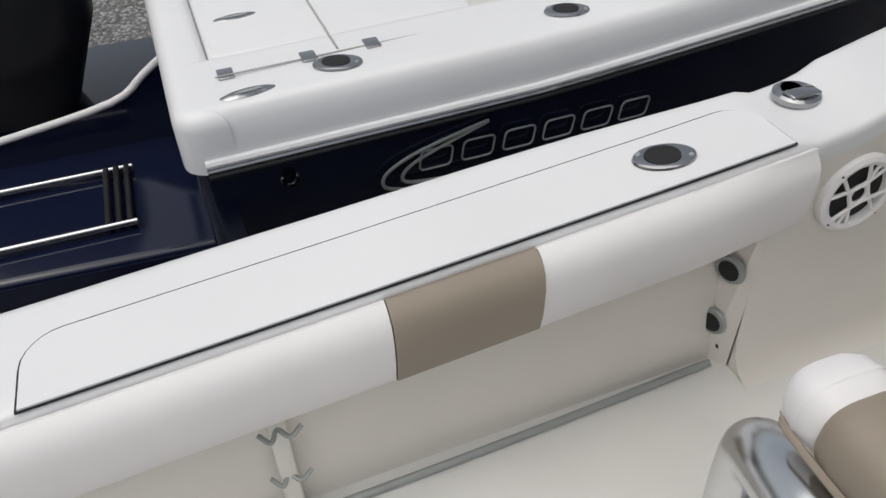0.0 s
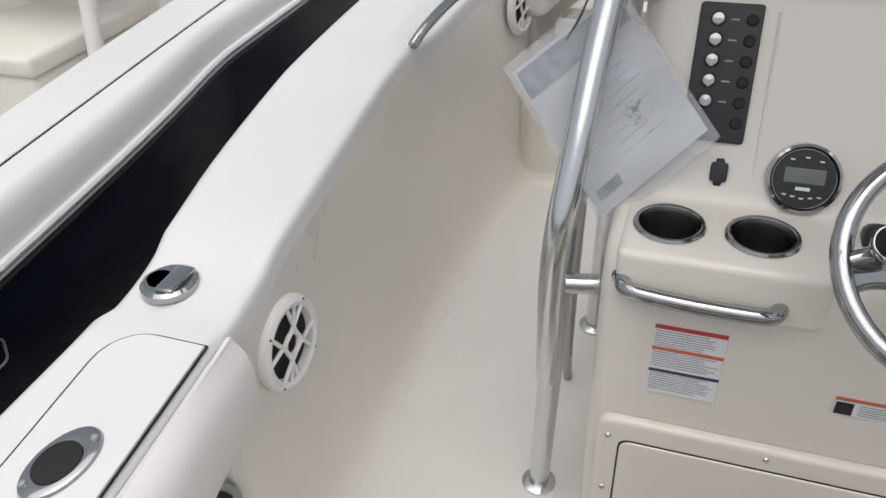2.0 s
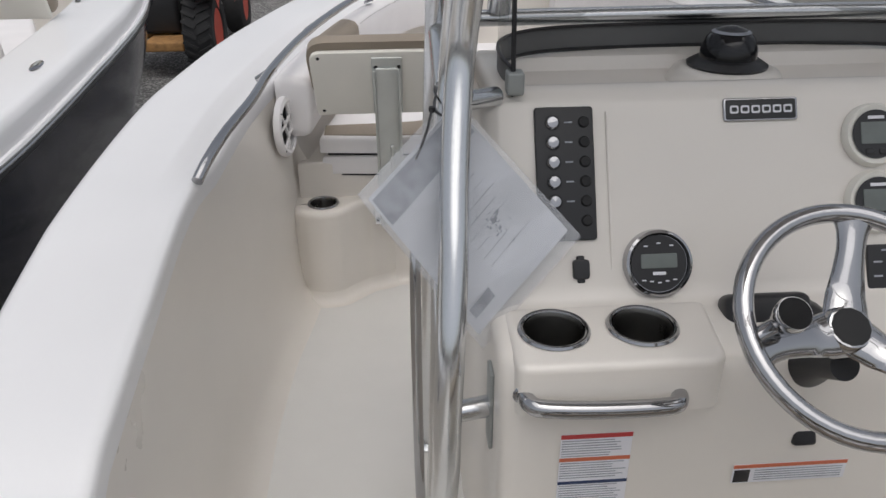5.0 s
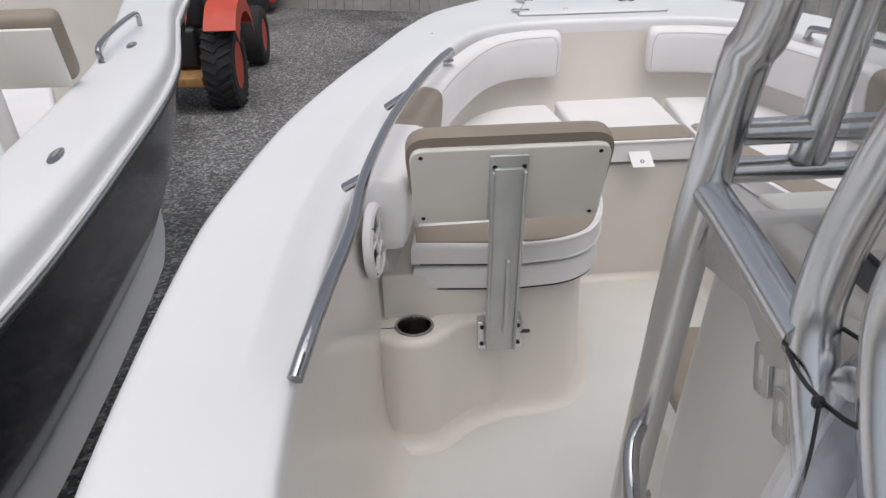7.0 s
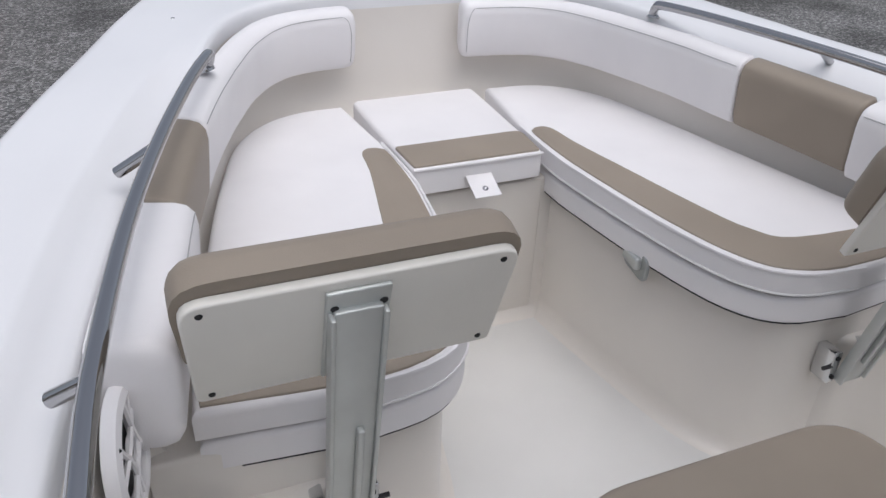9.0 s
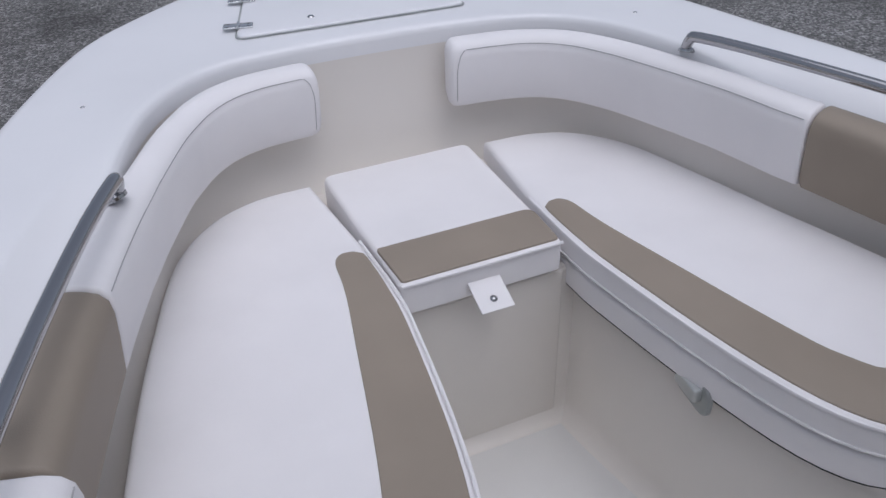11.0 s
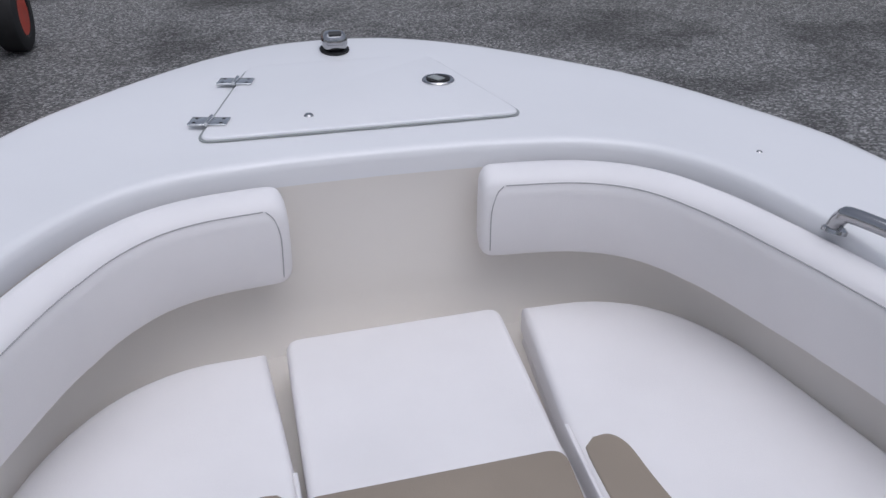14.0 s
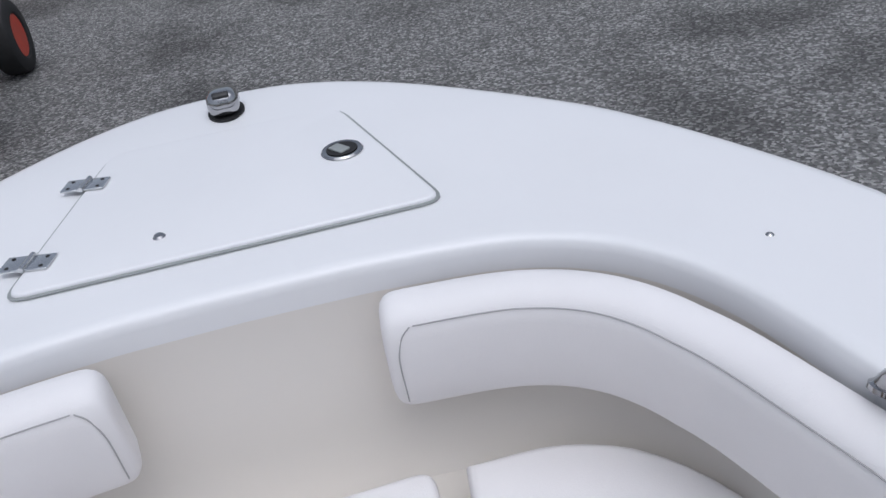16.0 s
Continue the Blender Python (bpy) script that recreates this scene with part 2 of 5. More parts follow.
# ---- the two hulls ----
STATIONS = [((-1.235, -1.0), (-0.975, -1.0)), ((-1.235, 0.0), (-0.975, 0.0)), ((-1.225, 0.9), (-0.975, 0.9)), ((-1.195, 1.33), (-0.975, 1.33)),
            ((-1.20, 1.5), (-0.98, 1.5)), ((-1.235, 1.8), (-0.99, 1.8)), ((-1.25, 2.25), (-0.998, 2.25)), ((-1.238, 2.7), (-0.975, 2.7)),
            ((-1.20, 3.0), (-0.935, 3.0)), ((-1.135, 3.35), (-0.865, 3.35)), ((-1.035, 3.7), (-0.765, 3.7)), ((-0.93, 4.02), (-0.665, 3.97)),
            ((-0.81, 4.40), (-0.578, 4.218)), ((-0.68, 4.70), (-0.48, 4.355)), ((-0.53, 4.89), (-0.36, 4.425)), ((-0.33, 5.075), (-0.2, 4.45)),
            ((-0.15, 5.175), (-0.1, 4.455)), ((0.0, 5.20), (0.0, 4.457))]


def outline(first=-1.0, n=6):
    o = spline([(a[0], a[1], 0) for a, b in STATIONS], n)
    i = spline([(b[0], b[1], 0) for a, b in STATIONS], n)
    pairs = [(a, b) for a, b in zip(o, i) if a.y >= first - 1e-6]
    full = lambda y: 1.0 + float(np.interp(y, [3.0, 3.4, 3.75, 4.1, 4.35, 4.44, 4.7, 5.2], [0.0, -0.03, -0.03, 0.02, 0.065, 0.06, 0.03, 0.01]))
    flip = lambda v: Vector((-v.x * full(v.y), v.y, 0))
    return pairs + [(flip(a), flip(b)) for a, b in reversed(pairs[:-1])]


def sheer(y):
    z = float(np.interp(y, [-1, 0, 0.5, 1.1, 1.3, 1.5, 2.1, 2.77, 3.86, 4.6, 5.15], [0.495, 0.585, 0.632, 0.693, 0.716, 0.742, 0.82, 0.865, 0.915, 0.932, 0.945]))
    return z


def notch(y):
    return float(np.interp(y, [1.335, 1.365, 1.49, 1.54], [0.010, -0.006, -0.006, 0.010]))


def coaming_dip(y):
    return float(np.interp(y, [2.22, 2.42, 3.0, 3.85, 4.05], [0.0, 0.034, 0.04, 0.034, 0.0]))


def deck_rows(pairs, zf, drop=lambda y: 0.13, dip=lambda y: 0.0):
    rows = []
    for o, i in pairs:
        rail = drop(o.y)
        d = (o - i).normalized()
        zo, zi = zf(o.y), zf(i.y)
        r = [o + d * 0.022 + Vector((0, 0, zo - rail - 0.02)), o + d * 0.022 + Vector((0, 0, zo - rail)), o + d * 0.016 + Vector((0, 0, zo - 0.075)),
             o + d * 0.010 + Vector((0, 0, zo - 0.035)), o + d * 0.0 + Vector((0, 0, zo - 0.012)), o - d * 0.014 + Vector((0, 0, zo - 0.002)), o - d * 0.03 + Vector((0, 0, zo))]
        for t in (0.25, 0.5):
            p = (o - d * 0.03).lerp(i + d * 0.03, t)
            r.append(p + Vector((0, 0, zo + (zi - zo) * t)))
        r += [i + d * 0.082 + Vector((0, 0, zi)), i + d * 0.070 + Vector((0, 0, zi - 0.08 * dip(i.y))), i + d * 0.05 + Vector((0, 0, zi - 0.55 * dip(i.y)))]
        zi -= dip(i.y)
        r += [i + d * 0.022 + Vector((0, 0, zi)), i + d * 0.008 + Vector((0, 0, zi - 0.002)), i + d * 0.002 + Vector((0, 0, zi - 0.008)), i + Vector((0, 0, zi - 0.020)), i + Vector((0, 0, zi - 0.05))]
        rows.append(r)
    return rows


def hull_rows(pairs, zf, drop=lambda y: 0.13):
    rows = []
    for o, i in pairs:
        rail = drop(o.y)
        d = (o - i).normalized()
        z = zf(o.y)
        fine = min(1.0, max(0.0, (5.3 - o.y) / 2.2))
        t = 1 - fine
        r = [o + d * 0.016 + Vector((0, 0, z - rail - 0.02)), o - d * (0.01 + 0.03 * t) + Vector((0, 0, z - 0.3)), o - d * (0.055 + 0.12 * t) + Vector((0, 0, z - 0.48)),
             o - d * (0.13 + 0.24 * t) + Vector((0, 0, z - 0.66)), o - d * (0.16 + 0.28 * t) + Vector((0, 0, z - 0.70))]
        rows.append(r)
    return rows


def bottom_rows(pairs, zf):
    rows = []
    for o, i in pairs:
        d = (o - i).normalized()
        z = zf(o.y)
        t = 1 - min(1.0, max(0.0, (5.3 - o.y) / 2.2))
        p = o - d * (0.16 + 0.28 * t)
        rows.append([p + Vector((0, 0, z - 0.70)), p + d * 0.02 + Vector((0, 0, z - 0.73)), p + d * 0.045 + Vector((0, 0, z - 0.80)), p + d * 0.02 + Vector((0, 0, z - 0.83)), Vector((p.x * 0.5, min(p.y, 4.3), -0.40)), Vector((0, min(p.y, 4.2), -0.60))])
    return rows


def plinth(poly, z0, z1, r, cove):
    """A moulded base: rounded upper edge, coved foot."""
    rings = [(-cove * (1 - math.sin(a)), z0 + cove * (1 - math.cos(a))) for a in (0, 0.35, 0.7, 1.1, math.pi / 2)]
    rings += [(r * (1 - math.cos(a)), z1 - r + r * math.sin(a)) for a in (0, 0.35, 0.7, 1.1, math.pi / 2)]
    return loft([[(p.x, p.y, z) for p in (inset(poly, d) if abs(d) > 1e-6 else [Vector(p[:2]) for p in poly])] for d, z in rings], close_v=True, cap=True)


pairs = outline()
boat = thing("centre_console_boat", "white and cream fibreglass centre console fishing boat", "boat", (0, 2.0, -0.62))
zdeck = lambda y: sheer(y) + notch(y)
piece("deck_cap", loft(deck_rows(pairs, zdeck, dip=coaming_dip)), WHITE, boat, "glossy white gunwale and foredeck moulding")
piece("hull", loft(hull_rows(pairs, sheer)), NAVY, boat, "dark navy hull side")
piece("hull_bottom", loft(bottom_rows(pairs, sheer)), WHITE, boat, "white hull bottom")
for sgn in (1, -1):
    rub = [Vector((o.x * 1.0, o.y, sheer(o.y) - 0.14)) + (o - i).normalized() * 0.026 for o, i in pairs if (o.x <= 0.001 if sgn > 0 else o.x >= -0.001)]
    piece("rub_rail", tube(rub, 0.009, n=1, sides=8), CHROME, boat, "stainless rub rail insert")

# inner liner: walls from the coaming lip to the sole
SOLE_Z = 0.10


def wall_x(y):
    return float(np.interp(y, [1.33, 1.6, 2.3, 2.6, 2.85, 3.0, 3.1], [0.985, 0.985, 0.985, 0.965, 0.925, 0.905, 0.90]))


rows = []
for o, i in pairs:
    if i.y < 1.325:
        continue
    zi = zdeck(i.y) - coaming_dip(i.y)
    if i.y < 3.1:
        w = wall_x(i.y) * (1 if i.x > 0 else -1)
        s = -1 if i.x > 0 else 1
        rows.append([i + Vector((0, 0, zi - 0.05)), Vector((i.x * 0.6 + w * 0.4, i.y, zi - 0.1)), Vector((w, i.y, min(0.62, zi - 0.17))), Vector((w, i.y, 0.3)), Vector((w + s * 0.006, i.y, 0.2)),
                     Vector((w + s * 0.018, i.y, 0.15)), Vector((w + s * 0.04, i.y, 0.115)), Vector((w + s * 0.075, i.y, SOLE_Z))])
    else:
        d = (o - i).normalized()
        rows.append([i + Vector((0, 0, zi - 0.05))] + [i + d * e + Vector((0, 0, z)) for e, z in ((0.004, zi - 0.1), (0.0, 0.78), (-0.004, 0.72), (-0.012, 0.66), (-0.03, 0.60), (-0.05, 0.56), (-0.08, 0.53))])
piece("liner", loft(rows), CREAM, boat, "cream fibreglass inner liner")
half = [(1.05, -1.05), (1.06, 2.5), (0.98, 3.1), (0.80, 3.7), (0.55, 4.2)]
bm = slab([Vector((-x, y)) for x, y in half] + [Vector((x, y)) for x, y in reversed(half)], SOLE_Z - 0.05, SOLE_Z, 0.0)
piece("sole", bm, SOLE, boat, "cream non-skid cockpit sole", False)

# aft recess under the side deck, with its forward bulkhead and toe rail
for s in (1, -1):
    a = bmesh.new()
    for q in ([(-0.955, -1.0, 0.09), (-1.02, 1.30, 0.09), (-1.09, 1.30, 0.56), (-1.06, -1.0, 0.46)], [(-1.02, 1.30, 0.09), (-0.985, 1.33, 0.09), (-0.985, 1.33, 0.7), (-1.11, 1.30, 0.7)]):
        a.faces.new([a.verts.new(p) for p in q])
    for q in ([(-1.02, 0.09), (-0.91, 0.10), (-0.945, 0.115), (-0.967, 0.15), (-0.979, 0.2), (-0.985, 0.3), (-1.02, 0.3)], [(-1.12, 0.09), (-0.985, 0.09), (-0.985, 0.66), (-1.12, 0.66)]):
        a.faces.new([a.verts.new((x, 1.334, z)) for x, z in q])
    r = [[(x, y, z + sheer(y)) for x, z in ((-0.975, -0.05), (-0.985, -0.08), (-1.0, -0.18), (-1.09, -0.19))] for y in np.linspace(-1, 1.33, 12)]
    a = join(a, loft(r))
    piece("side_recess", a if s > 0 else mirror(a), CREAM, boat, "cream recess below the side deck", False)
    b = tube([(-0.93, -0.9, 0.108), (-0.958, 0.45, 0.108), (-1.0, 1.29, 0.112)], 0.0095)
    piece("toe_rail", b if s > 0 else mirror(b), GREYMET, boat, "dull metal toe rail")
    b = lathe([(0.0, 0), (0.012, 0), (0.012, 0.004), (0, 0.004)], facing((-0.93, 0.95, SOLE_Z), (0, 0, 1)), 14)
    piece("drain", b if s > 0 else mirror(b), DARK, boat)

# transom closing the cockpit aft
piece("transom_wall", rbox((2.2, 0.12, 0.62), 0.03, Matrix.Translation((0, -1.0, 0.22))), CREAM, boat)

# forward seat base, U shaped, with the step ledges
IN = [(0.19, 3.81), (0.205, 3.67), (0.255, 3.37), (0.30, 3.19), (0.375, 3.10), (0.55, 3.075)]


right = [(x + 0.045, y + 0.012) for x, y in IN]
base_poly = dense([Vector(p) for p in spline([(x, y, 0) for x, y in right], 4)] + [Vector((0.98, 3.085)), Vector((0.98, 4.47)), Vector((-0.98, 4.47)), Vector((-0.98, 3.085))] + [Vector((-p.x, p.y)) for p in reversed(spline([(x, y, 0) for x, y in right], 4))], 0.2)
clip = []
for p in base_poly:
    lim = float(np.interp(p.y, [3.0, 3.35, 3.7, 4.0, 4.2, 4.33, 4.42, 4.5], [0.90, 0.87, 0.77, 0.67, 0.57, 0.48, 0.36, 0.3]))
    clip.append(Vector((max(-lim, min(lim, p.x)), min(p.y, 4.43))))
piece("seat_base", plinth(clip, 0.098, 0.555, 0.012, 0.05), CREAM, boat, "cream moulded bow seat base")
LEDGE = [(-0.975, 3.015), (-0.925, 3.005), (-0.89, 2.985), (-0.86, 2.966), (-0.815, 2.956), (-0.77, 2.966), (-0.742, 2.99), (-0.715, 3.015), (-0.67, 3.05), (-0.61, 3.072), (-0.57, 3.10)]
for s in (1, -1):
    led = [Vector((p.x, p.y)) for p in spline([(x, y, 0) for x, y in LEDGE], 5)] + [Vector((-0.57, 3.24)), Vector((-0.975, 3.24))]
    a = loft([[(p.x, p.y, z) for p in inset(led, d)][:len(led) - 2] for d, z in [(-0.04 * (1 - math.sin(k)), 0.101 + 0.04 * (1 - math.cos(k))) for k in (0, 0.35, 0.7, 1.1, 1.5)]])
    piece("ledge_cove", a if s > 0 else mirror(a), CREAM, boat, "cream cove at the foot of the ledge")
    fine = dense(led, 0.012)
    rings = [(0.0, 0.09)] + [(0.022 * (1 - math.cos(k)), 0.408 + 0.022 * math.sin(k)) for k in (0, 0.4, 0.8, 1.2, math.pi / 2)]
    rows = [[(p.x, p.y, z) for p in (inset(fine, d) if d else fine)] for d, z in rings]
    mid = Vector((-0.815, 3.035))
    rim = [mid + (p - mid).normalized() * 0.0455 for p in fine]
    rows += [[(p.x, p.y, z) for p in rim] for z in (0.43, 0.428, 0.345)]
    a = loft(rows, close_v=True)
    piece("step_ledge", a if s > 0 else mirror(a), CREAM, boat, "cream moulded ledge swelling round a drink holder")

# side deck hatch lids, flush with the gunwale
def strip_lid(xo, xi, y0, y1, r, h, zf):
    s = 1 if xi > xo else -1
    rows = []
    ys = [y0 + r * (1 - math.cos(a)) for a in np.linspace(0, math.pi / 2, 7)] + list(np.linspace(y0 + r, y1 - r, 30))[1:-1] + [y1 - r * (1 - math.cos(a)) for a in np.linspace(math.pi / 2, 0, 7)]
    for y in ys:
        e = max(0.0, (y0 + r - y) / r, (y - y1 + r) / r)
        x = xo + s * r * (1 - math.sqrt(max(0.0, 1 - e * e)))
        z = zf(y)
        rows.append([(x, y, z - 0.002), (x, y, z + h * 0.6), (x + s * 0.003, y, z + h), (xi, y, z + h), (xi, y, z - 0.002)])
    return loft(rows, cap=True)


for s in (1, -1):
    a = strip_lid(-1.138, -0.977, -0.06, 1.318, 0.07, 0.002, zdeck)
    b = strip_lid(-1.133, -0.979, -0.055, 1.313, 0.065, 0.006, zdeck)
    piece("hatch_gasket", a if s > 0 else mirror(a), GROOVE, boat, "black hatch gap", False)
    piece("side_hatch", b if s > 0 else mirror(b), WHITE, boat, "white flush side deck hatch lid")

# anchor locker lid
lid = rounded([(-0.325, 4.562), (0.325, 4.562), (0.215, 4.985), (-0.215, 4.985)], [0.04, 0.04, 0.05, 0.05])
piece("locker_gap", slab(dense(lid, 0.05), 0.0, 0.0022, 0, zdeck), GREYMET, boat, "shadow gap round the locker lid", False)
locker = piece("anchor_locker_lid", slab(dense(inset(lid, 0.0055), 0.05), 0.0, 0.008, 0.005, zdeck), WHITE, boat, "white hinged anchor locker lid")
notchp = rounded([(0.125, 4.959), (0.219, 4.959), (0.212, 4.984), (0.125, 4.984)], 0.012)
piece("finger_scoop", slab(notchp, 0.0, 0.0034, 0, zdeck), WHITE, locker, "white finger scoop at the lid corner")

# keel blocks under the boats
for x, ys in ((0.0, (-0.6, 1.6, 3.6)), (-2.885, (0.9, 2.8, 4.6))):
    for y in ys:
        k = thing("keel_block", "stacked timber keel block under a boat hull", "block", (x, y, GROUND), group="keel blocks")
        piece("timber", rbox((0.42, 0.3, 0.30), 0.01, Matrix.Translation((x, y, GROUND + 0.15))), WOOD, k)
        piece("timber", rbox((0.3, 0.5, 0.36), 0.01, Matrix.Translation((x, y, GROUND + 0.46))), WOOD, k)

def carve(ob, *cutters):
    """Cuts wells out of a mesh for good."""
    for bm in cutters:
        me = bpy.data.meshes.new("cutter")
        bmesh.ops.recalc_face_normals(bm, faces=bm.faces)
        bm.to_mesh(me)
        bm.free()
        cutter = new("cutter", me)
        mod = ob.modifiers.new("well", "BOOLEAN")
        mod.object, mod.operation, mod.solver, mod.use_self = cutter, "DIFFERENCE", "EXACT", True
        dg = bpy.context.evaluated_depsgraph_get()
        dg.update()
        res = bpy.data.meshes.new_from_object(ob.evaluated_get(dg))
        ob.modifiers.clear()
        ob.data = res
        bpy.data.objects.remove(cutter)
    return ob


# ---- bow lounge cushions ----
SEAT_Z = 0.643


def side_cushion(s):
    c = thing("bow_seat_cushion", "white vinyl bow seat cushion with tan border and white piping", "cushion", (s * 0.5, 3.7, 0.556), group="bow seat cushions")
    back = [(-0.24, 4.30), (-0.38, 4.29), (-0.50, 4.225), (-0.595, 4.09), (-0.665, 3.86), (-0.715, 3.65), (-0.76, 3.42), (-0.80, 3.20), (-0.815, 3.085)]
    front = [(-0.55, 3.06), (-0.40, 3.085), (-0.31, 3.175), (-0.255, 3.37), (-0.213, 3.67), (-0.205, 3.80), (-0.212, 4.0)]
    b = [Vector((p.x, p.y)) for p in spline([(x, y, 0) for x, y in back], 4)]
    f = [Vector((p.x, p.y)) for p in spline([(x, y, 0) for x, y in front], 4)]
    if s > 0:
        b = [Vector((p.x * float(np.interp(p.y, [3.0, 3.7, 4.0, 4.3], [1.0, 0.98, 1.0, 1.05])), p.y + float(np.interp(p.y, [3.7, 4.25], [0.0, 0.028])))) for p in b]
    poly = b + f
    flip = (lambda bm: bm) if s < 0 else mirror
    pad = piece("seat_pad", flip(slab(poly, 0.586, SEAT_Z, 0.016)), VINYL, c)
    piece("lower_band", flip(slab(inset(poly, 0.004), 0.513, 0.572, 0.012)), VINYL, c, "white lower seat moulding band")
    # two near-black slabs added as the shade between and below the layers
    piece("seat_gap", flip(slab(inset(poly, 0.02), 0.56, 0.60, 0.0)), GROOVE, c, "dark sheet standing for shade between seat layers")
    piece("shadow_gap", flip(slab(inset(poly, 0.007), 0.5065, 0.5145, 0.0)), GROOVE, c, "dark sheet standing for shade under the seat moulding")
    edge = [Vector((p.x, p.y, SEAT_Z - 0.004)) for p in f]
    piece("piping", flip(tube(edge, 0.004, n=1, sides=6)), VINYL, pad, "white piping")
    edge2 = [Vector((p.x, p.y, 0.587)) for p in f]
    piece("piping", flip(tube(edge2, 0.003, n=1, sides=6)), VINYL, pad, "white lower piping")
    # tan border lies on the pad along its inner edge
    tan_out = [(-0.80, 3.095), (-0.55, 3.072), (-0.402, 3.096), (-0.321, 3.18), (-0.267, 3.37), (-0.225, 3.67), (-0.217, 3.80), (-0.218, 3.91), (-0.221, 3.945)]
    tan_in = [(-0.240, 3.962), (-0.268, 3.962), (-0.287, 3.935), (-0.294, 3.87), (-0.304, 3.80), (-0.332, 3.66), (-0.385, 3.40), (-0.425, 3.27), (-0.50, 3.205), (-0.80, 3.185)]
    tp = [Vector((p.x, p.y)) for p in spline([(x, y, 0) for x, y in tan_out], 4)] + [Vector((p.x, p.y)) for p in spline([(x, y, 0) for x, y in tan_in], 4)]
    piece("tan_border", flip(slab(tp, SEAT_Z - 0.008, SEAT_Z + 0.003, 0.003)), TAN, c, "tan vinyl border panel")
    return c


side_cushion(-1)
side_cushion(1)
cc = thing("bow_centre_cushion", "white vinyl centre cushion with tan front panel and snap flap", "cushion", (0, 4.05, 0.556))
ctr = rounded([(-0.195, 3.795), (0.182, 3.80), (0.205, 4.335), (-0.205, 4.325)], [0.015, 0.015, 0.03, 0.03])
piece("seat_pad", slab(ctr, 0.572, SEAT_Z + 0.004, 0.014), VINYL, cc)
piece("tan_panel", slab(rounded([(-0.188, 3.803), (0.175, 3.807), (0.186, 3.947), (-0.194, 3.942)], [0.008, 0.008, 0.03, 0.008]), SEAT_Z - 0.006, SEAT_Z + 0.0075, 0.003), TAN, cc, "tan front panel")
piece("piping", tube([(-0.193, 3.795, SEAT_Z - 0.001), (0.0, 3.795, SEAT_Z - 0.001), (0.18, 3.798, SEAT_Z - 0.001)], 0.004, n=2, sides=6), VINYL, cc)
flap = piece("snap_flap", rbox((0.075, 0.004, 0.078), 0.0015, Matrix.Translation((-0.012, 3.758, 0.592)) @ Matrix.Rotation(radians(-66), 4, "X")), VINYL, cc, "white snap flap")
piece("snap", lathe([(0.0, 0.005), (0.005, 0.004), (0.008, 0.001), (0.008, -0.001)], facing((-0.012, 3.746, 0.590), (0, -0.4, 0.9)), 14), CHROME, cc)
bulk = piece("bulkhead", rbox((0.40, 0.02, 0.46), 0.006, Matrix.Translation((0, 3.826, 0.325))), CREAM, boat, "cream locker front below the centre cushion")


# ---- coaming backrest bolsters round the bow ----
def along_inner(s, n=10):
    pts = spline([(b[0], b[1], 0) for a, b in STATIONS], n)
    return pts


